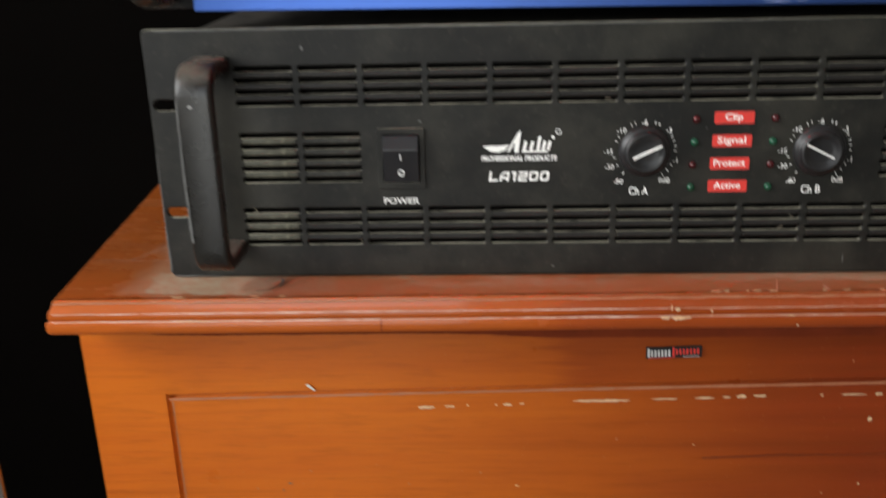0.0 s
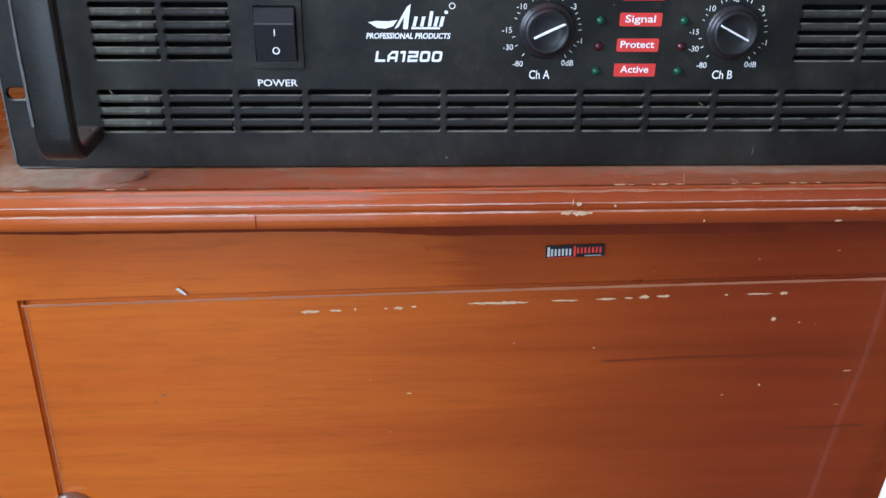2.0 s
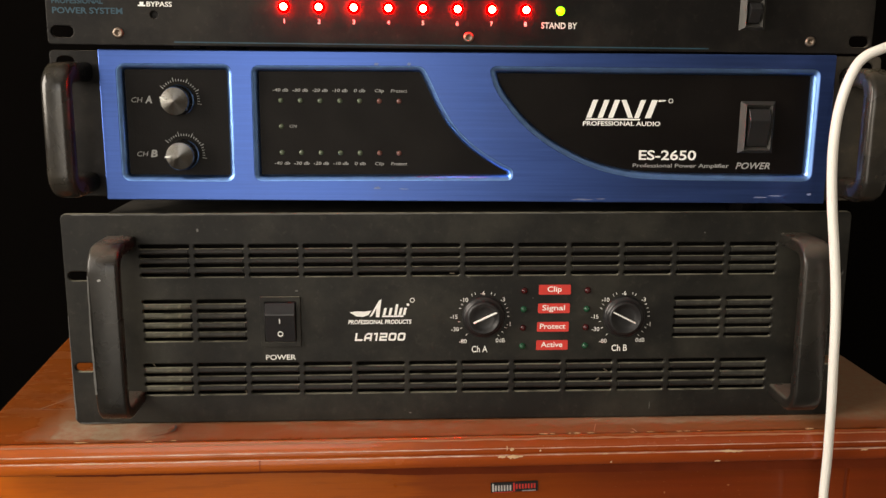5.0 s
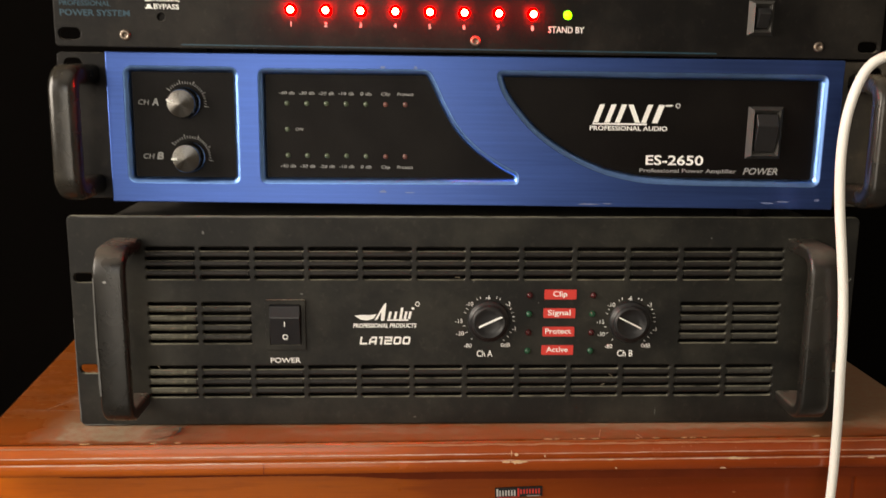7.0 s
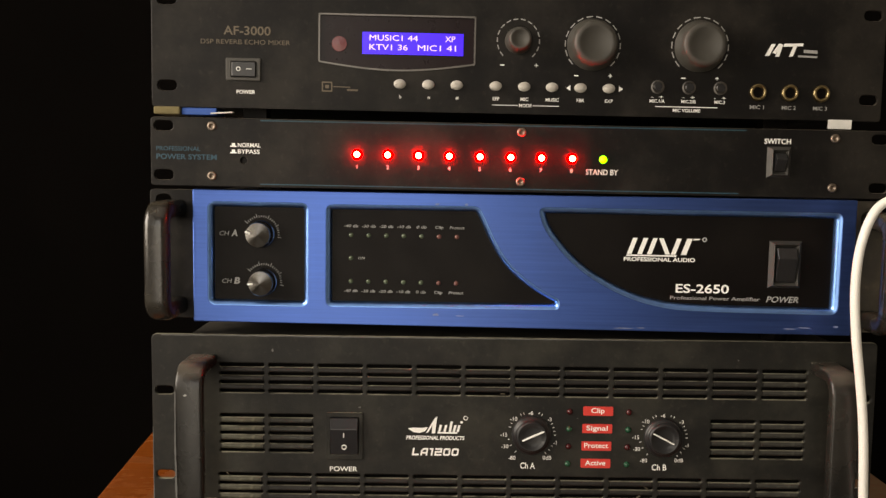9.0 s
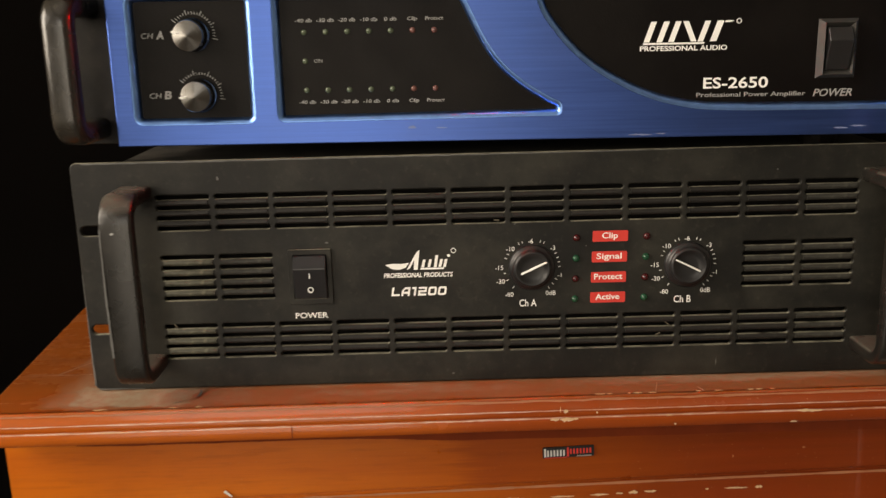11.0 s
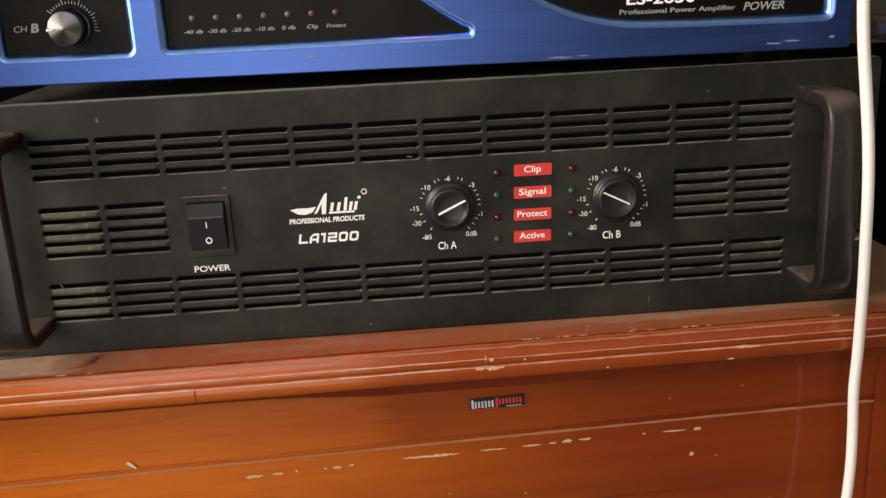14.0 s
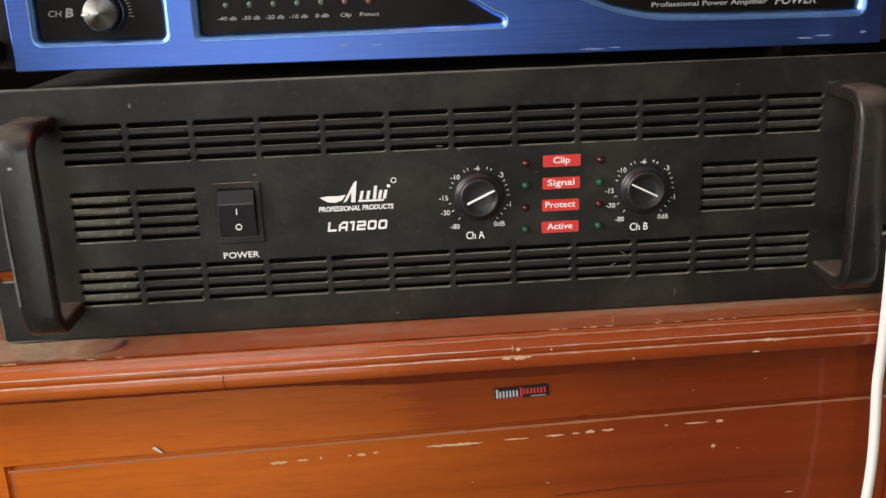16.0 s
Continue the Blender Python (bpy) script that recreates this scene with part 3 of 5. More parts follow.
def dark_seam():
    """The open seam between the top board and its moulding."""
    bm = bmesh.new()
    rnd = random.Random(77)
    xs = [0.006 + (CAB_W - 0.012) * k / 70 for k in range(71)]
    rows = [[bm.verts.new((x, 0.0058 + s * rnd.uniform(0.00025, 0.0006), CAB_H + 0.0003)) for x in xs] for s in (-1, 1)]
    for k in range(70):
        bm.faces.new((rows[0][k], rows[0][k + 1], rows[1][k + 1], rows[1][k]))
    return bm


part("dark_seam", dark_seam(), M_STREAK, cab, "thin dark seam behind the moulding")


def groove_glint(points, half, seed):
    """A pale line painting in the highlight on a groove's lip, through (along, height) points."""
    bm = bmesh.new()
    rnd = random.Random(seed)
    p = [Vector(q) for q in points]
    rows = []
    for a, b in zip(p, p[1:]):
        d = (b - a).normalized()
        n = max(2, int((b - a).length / 0.006))
        for k in range(n + 1):
            q = a + (b - a) * (k / n)
            w = half * rnd.uniform(0.5, 1.0)
            rows.append((bm.verts.new((q.x - d.y * w, FACE - 0.0003, q.y + d.x * w)), bm.verts.new((q.x + d.y * w, FACE - 0.0003, q.y - d.x * w))))
    for (a, b), (c, e) in zip(rows, rows[1:]):
        bm.faces.new((a, b, e, c))
    return bm


part("wear_glint_line", groove_glint([(GL + (GR - GL) * k / 12, groove_z(GL + (GR - GL) * k / 12) - 0.0017) for k in range(13)], 0.0010, 1), M_LIP, cab, "pale painted highlight line along the groove")
part("wear_glint_line", groove_glint([(GL + 0.0020, groove_z(GL) - 0.003), (GL + 0.0018, 0.12)], 0.0004, 2), M_LIP, cab, "pale painted highlight line along the groove")


def flake(u, z, length, height, y, seed, flat=False):
    """A ragged fleck of bare wood where lacquer has broken off."""
    rnd = random.Random(seed)
    n = max(7, int(length / 0.0012))
    bm = bmesh.new()
    up, dn = [], []
    for k in range(n + 1):
        x = u + length * (k / n - 0.5)
        edge = min(1.0, 3.5 * min(k, n - k) / n + 0.15)
        hi, lo = height * edge * rnd.uniform(0.25, 0.6), -height * edge * rnd.uniform(0.25, 0.6)
        sag = rnd.uniform(-0.1, 0.1) * height
        if flat:
            up.append(bm.verts.new((x, y - hi - sag, z)))
            dn.append(bm.verts.new((x, y - lo - sag, z)))
        else:
            up.append(bm.verts.new((x, y, z + hi + sag)))
            dn.append(bm.verts.new((x, y, z + lo + sag)))
    for k in range(n):
        bm.faces.new((dn[k], dn[k + 1], up[k + 1], up[k]))
    bm.normal_update()
    return bm


# flecks on the panel just under the groove: along, height, length
FLECKS = ((0.1954, 0.7231, 0.0097, 0.0026), (0.2085, 0.7237, 0.0063, 0.002), (0.2187, 0.7244, 0.0012, 0.002), (0.2347, 0.7246, 0.0019, 0.0014),
          (0.241, 0.7246, 0.005, 0.0024), (0.2488, 0.7253, 0.0029, 0.0016), (0.292, 0.727, 0.032, 0.0022), (0.326, 0.7279, 0.0145, 0.0014),
          (0.3473, 0.7285, 0.0112, 0.0016), (0.359, 0.7289, 0.0047, 0.0014), (0.3672, 0.7292, 0.0056, 0.0032), (0.3774, 0.7297, 0.0073, 0.002),
          (0.4114, 0.7301, 0.0021, 0.0014), (0.4288, 0.7304, 0.0145, 0.0013), (0.4424, 0.7306, 0.0044, 0.0024), (0.4395, 0.7146, 0.0027, 0.0032),
          (0.4541, 0.7125, 0.0012, 0.0012), (0.4871, 0.6808, 0.0049, 0.0012), (0.4259, 0.7511, 0.001, 0.0022), (0.4677, 0.7555, 0.0021, 0.0014),
          (0.3434, 0.6985, 0.0014, 0.0012), (0.2464, 0.6712, 0.0029, 0.0012), (0.4385, 0.6724, 0.0012, 0.0022), (0.4182, 0.6663, 0.0014, 0.0012))
for i, (u, z, ln, h) in enumerate(FLECKS):
    part("wood_fleck", flake(u + 0.0034 * min(1.0, max(0.0, u - 0.24) / 0.12), z - 0.0012 * max(0.0, u - 0.2) / 0.25, ln, h * 0.8, FACE - 0.0003, 100 + i), M_PALE if z < 0.74 else M_LIP, cab, "bare pale wood where lacquer chipped off")
# long dark streaks in the veneer
for i, (pts, half) in enumerate(((((0.352, 0.6890), (0.396, 0.6907), (0.429, 0.6906), (0.472, 0.6914)), (0.0007, 0.0003)), (((0.462, 0.6405), (0.485, 0.6410), (0.506, 0.6420)), (0.0006, 0.0010)))):
    part("dark_streak", ragged_line(pts, half, FACE - 0.00025, 60 + i, 0.002), M_STREAK, cab, "long dark streak in the veneer")
for i, (u, z, ln) in enumerate(((0.1146, 0.6735, 0.0030), (0.1103, 0.6690, 0.0014), (0.0181, 0.6631, 0.0028))):
    part("dark_nick", flake(u, z, ln, 0.0011, FACE - 0.0003, 900 + i), M_EDGEWEAR, cab, "small dark nick in the lacquer")
for i, (u, z, ln) in enumerate(((0.1272, 0.6818, 0.0013), (0.0952, 0.6700, 0.0014), (0.1436, 0.6626, 0.0014), (0.1839, 0.6728, 0.0012), (0.2255, 0.6802, 0.0015), (0.2359, 0.6457, 0.0014), (0.4890, 0.6569, 0.0040), (0.3028, 0.7017, 0.0016))):
    part("wood_fleck", flake(u, z, ln, 0.0012, FACE - 0.0003, 930 + i), M_LIP, cab)
# flecks on the moulding and along the front arris of the top
for i, (u, z, off, ln, h) in enumerate(((0.3200, 0.7886, 0.0042, 0.005, 0.0016), (0.3270, 0.7885, 0.0042, 0.008, 0.0024), (0.3315, 0.7888, 0.0042, 0.003, 0.0012), (0.3262, 0.7930, 0.0034, 0.0024, 0.0022), (0.3232, 0.7938, 0.0034, 0.0005, 0.0040),
                                        (0.4600, 0.7893, 0.0042, 0.011, 0.0018), (0.4665, 0.7892, 0.0042, 0.005, 0.0012), (0.3435, 0.7918, 0.0034, 0.0012, 0.0014), (0.3833, 0.7892, 0.0042, 0.004, 0.0007),
                                        (0.3870, 0.7838, 0.0042, 0.0012, 0.0012), (0.078, 0.7893, 0.0042, 0.018, 0.0007), (0.545, 0.7885, 0.0042, 0.005, 0.0010), (0.453, 0.7830, 0.0040, 0.004, 0.0010))):
    part("wood_fleck", flake(u, z, ln, h, 0.0045 - off - 0.0005, 300 + i), M_PALE, cab)
for i, (u, ln) in enumerate(((0.0695, 0.008), (0.1097, 0.005), (0.1239, 0.004), (0.346, 0.006), (0.3515, 0.003), (0.3622, 0.002), (0.3668, 0.005), (0.3751, 0.005), (0.4009, 0.003), (0.4121, 0.005), (0.4300, 0.004), (0.4350, 0.004), (0.4425, 0.003), (0.512, 0.006))):
    part("wood_fleck", flake(u, CAB_H + 0.0004, ln, 0.0016, 0.0060, 500 + i, True), M_PALE, cab)
# fine scratches in the lacquer of the top
for i, (a, b, w) in enumerate((((0.005, 0.061), (0.050, 0.061), 0.00025), ((0.026, 0.062), (0.050, 0.097), 0.0003), ((0.3812, 0.0201), (0.3776, 0.0082), 0.0003), ((0.4022, 0.0124), (0.4040, 0.0062), 0.0004))):
    bm = bmesh.new()
    d = (Vector(b) - Vector(a)).normalized() * w
    bm.faces.new([bm.verts.new((q[0] - s * d.y, q[1] + s * d.x, CAB_H + 0.0003)) for q, s in ((a, 1), (a, -1), (b, -1), (b, 1))])
    part("scratch", bm, M_WEAR_GLINT, cab, "fine pale scratch in the top")
# the curled dark edge of the settled dust
curl = bmesh.new()
row = []
for k in range(15):
    t = k / 14
    x = 0.1195 + 0.0012 * math.sin(5 * t) - 0.012 * max(0.0, t - 0.55) ** 1.3 * 2.2
    y = 0.030 - 0.018 * t
    w = 0.0005 + 0.0004 * math.sin(math.pi * t)
    row.append((curl.verts.new((x - w, y, CAB_H + 0.0004)), curl.verts.new((x + w, y + 0.0003, CAB_H + 0.0007))))
for (a, b), (c, e) in zip(row, row[1:]):
    curl.faces.new((a, b, e, c))
part("dust_edge", curl, M_EDGEWEAR, cab, "dark curled edge of the settled dust")
# the open joint in the moulding, and the fleck standing off the groove
part("moulding_joint", box(0.1748, -0.0002, 0.7824, 0.1753, 0.004, 0.7892), M_SHADE_JOINT, cab, "dark open joint in the moulding")
chip = bmesh.new()
vs = [chip.verts.new(q) for q in ((0.1282, FACE - 0.0012, 0.7382), (0.1299, FACE - 0.0016, 0.7394), (0.1336, FACE - 0.0012, 0.7353), (0.1330, FACE - 0.0004, 0.7341), (0.1304, FACE - 0.0004, 0.7358))]
chip.faces.new(vs)
part("splinter", chip, M_PAPER, cab, "pale splinter standing off the groove")


boss = bmesh.new()
prof = [(0.0120, FACE), (0.0120, FACE - 0.0030), (0.0105, FACE - 0.0070), (0.0070, FACE - 0.0095), (0, FACE - 0.0103)]
part("metal_boss", lathe(prof, 0.0562, 0.5977, 28, boss), M_STEEL, cab, "domed dull steel boss on the groove", True)


# maker's badge on the upper rail
badge = part("badge", box(0.3180, FACE - 0.0012, 0.7478, 0.3482, FACE - 0.0001, 0.7546, 0.0003), M_PLASTIC, cab, "small black plastic badge with grey and red bars")
badge.matrix_local = Matrix.Translation((0.3315, 0, 0.7565)) @ pose(0, 0, 0, 0, -1.7, 0) @ Matrix.Translation((-0.333, 0, -0.7512))


def bars(x0, x1, z0, z1, n, fill=0.62):
    step = (x1 - x0) / n
    return [[(x0 + k * step, z0), (x0 + (k + fill) * step, z0), (x0 + (k + fill) * step, z1), (x0 + k * step, z1)] for k in range(n)]


PALE_BARS = bars(0.3188, 0.3200, 0.7488, 0.7540, 1, 1.0) + bars(0.3206, 0.3318, 0.7490, 0.7528, 6, 0.55)
RED_BARS = bars(0.3322, 0.3334, 0.7484, 0.7542, 1, 1.0) + bars(0.3340, 0.3474, 0.7500, 0.7532, 7, 0.55) + bars(0.3192, 0.3322, 0.7479, 0.7483, 1, 1.0)
GREY_BARS = bars(0.3380, 0.3466, 0.7482, 0.7488, 1, 1.0)
for outlines, mat, said in ((PALE_BARS, M_BADGE, "pale bar"), (RED_BARS, M_RED, "red bar"), (GREY_BARS, M_GREYPRINT, "grey bar")):
    for outline in outlines:
        part("badge_bar", plate([outline], FACE - 0.0015, 0.0004), mat, badge, said)


# ---- lower amplifier: three-unit black panel with vents ----
PX0, PW, PZ0, PZ1 = -0.2386, 0.2413, 0.8006, 0.9330
amp = thing("vented_amplifier", pose(0, 0, 0), "black three-unit power amplifier with slotted front panel and handles", "amplifier")
SLOT_P, SLOT_L, SLOT_H = (0.1960 + 0.1636) / 11, 0.0298, 0.0026
holes, slats = [], []
for z_hi, z_lo, n, cols in ((0.9126, 0.8951, 4, range(12)), (0.8783, 0.8546, 5, (0, 1, 10, 11)), (0.8378, 0.8200, 4, range(12))):
    for c in cols:
        xr = -0.1636 + SLOT_P * c - (0.0014 if z_hi < 0.85 else 0.0)
        for k in range(n):
            z = z_hi + (z_lo - z_hi) * k / (n - 1)
            if k:
                slats.append((xr - SLOT_L / 2, z - (z_lo - z_hi) / (n - 1) / 2, c, n))
            holes.append(ring_outline(xr - SLOT_L, z - SLOT_H / 2, xr, z + SLOT_H / 2, SLOT_H / 2 - 0.00005, 4))
for xh in (-0.2302, 0.2325):
    for z in (0.8949, 0.8374):
        holes.append(ring_outline(xh - 0.0062, z - 0.0028, xh + 0.0062, z + 0.0028, 0.0027, 4))
panel = part("front_panel", plate([ring_outline(PX0, PZ0, PW, PZ1, 0.0035, 4)] + holes, 0.0, 0.003, 0.0008, 2), M_PANEL, amp, "black powder-coated panel cut with vent slots")
slat_bm = bmesh.new()
prof = [(0.0008, 0.0016), (-0.0003, 0.0013), (-0.0009, 0.0002), (-0.0009, -0.0006), (-0.0002, -0.0015), (0.0008, -0.0017)]
ends = [[slat_bm.verts.new((x, y, z)) for y, z in prof] for x in (-0.0136, 0.0136)]
for k in range(len(prof) - 1):
    slat_bm.faces.new((ends[0][k], ends[0][k + 1], ends[1][k + 1], ends[1][k]))
for e in ends:
    slat_bm.faces.new(e)
bmesh.ops.recalc_face_normals(slat_bm, faces=slat_bm.faces)
slat_mesh = {}
for nm, mt in (("slat", M_SLAT), ("dusty", M_SLATDUSTY), ("grey", M_SLATGREY)):
    slat_mesh[nm] = bpy.data.meshes.new("vent_slat")
    slat_bm.to_mesh(slat_mesh[nm])
    slat_mesh[nm].materials.append(mt)
slat_bm.free()
for x, z, c, n in slats:
    worn = "dusty" if c == 0 and z < 0.89 else ("grey" if c == 11 or (c in (1, 10) and n == 5) else "slat")
    ob = new("vent_slat", slat_mesh[worn])
    ob.parent = panel
    ob.location = (x, 0.0, z)
for x, z, ln, ang in ((-0.0050, 0.8952, 0.0050, 4), (0.0920, 0.8322, 0.0060, 38), (0.0870, 0.8260, 0.0050, -30), (-0.1885, 0.8382, 0.0045, 55), (-0.1330, 0.8205, 0.0030, 70)):
    bm = box(-0.32 * ln, 0.0001, -0.0004, 0.32 * ln, 0.0009, 0.0004, 0.0002, 1)
    bmesh.ops.transform(bm, matrix=Matrix.Translation((x, 0, z)) @ pose(0, 0, 0, 0, ang, 0), verts=bm.verts)
    part("lint", bm, M_LINT, amp, "pale shred of lint caught in a slot")
part("vent_filter", box(-0.213, 0.010, 0.812, 0.213, 0.013, 0.927), M_FOAM, amp, "dark dusty filter deep behind the slots")
part("top_cover", box(-0.216, 0.0034, 0.9290, 0.216, 0.40, 0.9305, 0.0004), M_CHASSIS, amp, "black dusty sheet-steel cover")
part("base_plate", box(-0.216, 0.0034, 0.8085, 0.216, 0.40, 0.8100), M_CHASSIS, amp)
for x in (-0.216, 0.2145):
    part("side_panel", box(x, 0.0034, 0.8102, x + 0.0015, 0.40, 0.9288), M_CHASSIS, amp)
part("rear_panel", box(-0.2143, 0.3985, 0.8102, 0.2143, 0.40, 0.9288), M_CHASSIS, amp)

for x, y in ((-0.18, 0.05), (0.18, 0.05), (-0.18, 0.36), (0.18, 0.36)):
    f = lathe([(0, 0.0), (0.008, 0.0), (0.009, 0.008), (0, 0.008)], 0, 0, 14)
    for v in f.verts:
        v.co = (x + v.co.x, y + v.co.z, 0.8006 + v.co.y)
    part("foot", f, M_PLASTIC, amp)
for x in (-0.2038, 0.2060):
    part("handle", sweep(bow(0.0345, 0.8180, 0.9160, 0.011), 0.0175, 0.0075, x, 3, 0.0020), M_HANDLE, amp, "black square bow handle with rubbed edges", True).data.set_sharp_from_angle(angle=radians(50))

# rocker switch
sw = part("power_switch", plate([ring_outline(-0.1223, 0.8498, -0.0978, 0.8816, 0.0010), ring_outline(-0.1196, 0.8530, -0.1006, 0.8786, 0.0008)], -0.0016, 0.0015, 0.0003), M_PANEL, amp, "black rocker switch set in a square frame")
bm = bmesh.new()
rk = [(-0.0020, 0.8532), (-0.0062, 0.8715), (-0.0028, 0.8782), (0.0, 0.8784), (0.0, 0.8532)]
for x in (-0.1193, -0.1009):
    bm.faces.new([bm.verts.new((x, y, z)) for y, z in rk])
vs = list(bm.verts)
for k in range(5):
    j = (k + 1) % 5
    bm.faces.new((vs[k], vs[j], vs[5 + j], vs[5 + k]))
bmesh.ops.bevel(bm, geom=list(bm.edges), offset=0.0004, segments=1, affect="EDGES")
part("rocker", bm, M_ROCKER, sw)
part("switch_mark", box(-0.1104, -0.0060, 0.8660, -0.1099, -0.0044, 0.8690), M_WHITE, sw)
o = lathe([(0.0017, -0.0024), (0.0017, -0.0041), (0.0012, -0.0041), (0.0012, -0.0024)], -0.1101, 0.8588, 18)
part("switch_mark", o, M_WHITE, sw)
lettering("POWER", -0.1200, 0.8412, 0.0033, amp, None, 0.0185, weight=0.00006)

# the maker's mark as plain white shapes, then the readable lines
mark = []
mark.append([(-0.0680, 0.8712), (-0.0640, 0.8718), (-0.0590, 0.8716), (-0.0545, 0.8722), (-0.0565, 0.8694), (-0.0600, 0.8682), (-0.0640, 0.8686)])
mark.append([(-0.0560, 0.8680), (-0.0525, 0.8742), (-0.0500, 0.8784), (-0.0484, 0.8794), (-0.0492, 0.8730), (-0.0498, 0.8680), (-0.0520, 0.8680), (-0.0516, 0.8735), (-0.0540, 0.8690)])
for x in (-0.0475, -0.0440, -0.0404, -0.0378, -0.0352):
    mark.append([(x - 0.0003, 0.8692), (x + 0.0013, 0.8692), (x + 0.0024, 0.8738 if x != -0.0404 else 0.8762), (x + 0.0008, 0.8738 if x != -0.0404 else 0.8762)])
mark.append([(-0.0482, 0.8680), (-0.0350, 0.8680), (-0.0350, 0.8690), (-0.0482, 0.8690)])
mark.append(ring_outline(-0.0331, 0.8750, -0.0313, 0.8766, 0.0007, 3))
for stroke in mark:
    shapes("brand_stroke", [stroke], amp, M_WHITE, label="white stroke of the maker's mark")
part("registered_mark", lathe([(0.0015, 0.0), (0.0015, -0.0002), (0.0011, -0.0002), (0.0011, 0.0)], -0.0295, 0.8786, 16), M_WHITE, amp)
lettering("PROFESSIONAL PRODUCTS", -0.0690, 0.8637, 0.0026, amp, None, 0.0390, lean=0.18, weight=0.00012)


def square_letters(text, x, z, w, h, t, gap, lean, parent):
    """Wide square-cut capitals and figures, each cut as one outline."""
    forms = {
        "L": ([(0, 0), (w, 0), (w, t), (t, t), (t, h), (0, h)],),
        "A": ([(0, 0), (t, 0), (t, 0.25 * h), (w - t, 0.25 * h), (w - t, 0), (w, 0), (w, h), (0.35 * w, h), (0, 0.62 * h)],
              [(t, 0.25 * h + t), (w - t, 0.25 * h + t), (w - t, h - t), (0.42 * w, h - t), (t, 0.60 * h)]),
        "1": ([(0.30 * w, 0), (0.30 * w + t, 0), (0.30 * w + t, h), (0.02 * w, h), (0.02 * w, h - t), (0.30 * w, h - t)],),
        "2": ([(0, 0), (w, 0), (w, t), (t, t), (t, (h - t) / 2), (w, (h - t) / 2), (w, h), (0, h), (0, h - t), (w - t, h - t), (w - t, (h + t) / 2), (0, (h + t) / 2)],),
        "0": (ring_outline(0, 0, w, h, 0.25 * w, 3), ring_outline(t, t, w - t, h - t, 0.12 * w, 3)),
    }
    for ch in text:
        out = [[(x + a + lean * b, z + b) for a, b in loop] for loop in forms[ch]]
        part("lettering", plate(out, -0.0003, 0.00008), M_WHITE, parent)
        x += (0.62 * w if ch == "1" else w) + gap


square_letters("LA1200", -0.0652, 0.8528, 0.0047, 0.0051, 0.00115, 0.0009, 0.16, amp)

part("wear_glint_line", ragged_line([(-0.232, 0.9324), (0.0, 0.9324), (0.10, 0.9324)], (0.0006, 0.0002), -0.00025, 31), M_EDGEWEAR, amp, "paint rubbed along the panel's top edge")
for i, (x, z, ln, h) in enumerate(((0.121, 0.8085, 0.0007, 0.0050), (-0.031, 0.8055, 0.0016, 0.0010), (-0.100, 0.8850, 0.0020, 0.0010), (-0.158, 0.9228, 0.0014, 0.0030), (0.005, 0.8930, 0.0012, 0.0008), (0.150, 0.9200, 0.0010, 0.0010), (0.045, 0.8795, 0.0008, 0.0008))):
    part("scuff", flake(x, z, ln, h, -0.0003, 700 + i), M_EDGEWEAR, amp, "small grey scuff in the paint")

part("wear_glint_line", ragged_line([(-0.2381, 0.8035), (-0.2382, 0.8230), (-0.2382, 0.8700)], (0.0008, 0.0002), -0.0003, 41), M_EDGEWEAR, amp)
part("wear_glint_line", ragged_line([(-0.2360, 0.8012), (-0.2100, 0.8011)], (0.0007, 0.0002), -0.0003, 42), M_EDGEWEAR, amp)
part("wear_glint_line", ragged_line([(-0.2118, 0.8340), (-0.2121, 0.8700), (-0.2118, 0.9040)], (0.0009, 0.0004), -0.0386, 43), M_EDGEWEAR, amp, "paint rubbed along the handle's edge")
part("scuff", flake(-0.2055, 0.9015, 0.0022, 0.0016, -0.0386, 44), M_GREYPRINT, amp, "bright nick in the handle's paint")

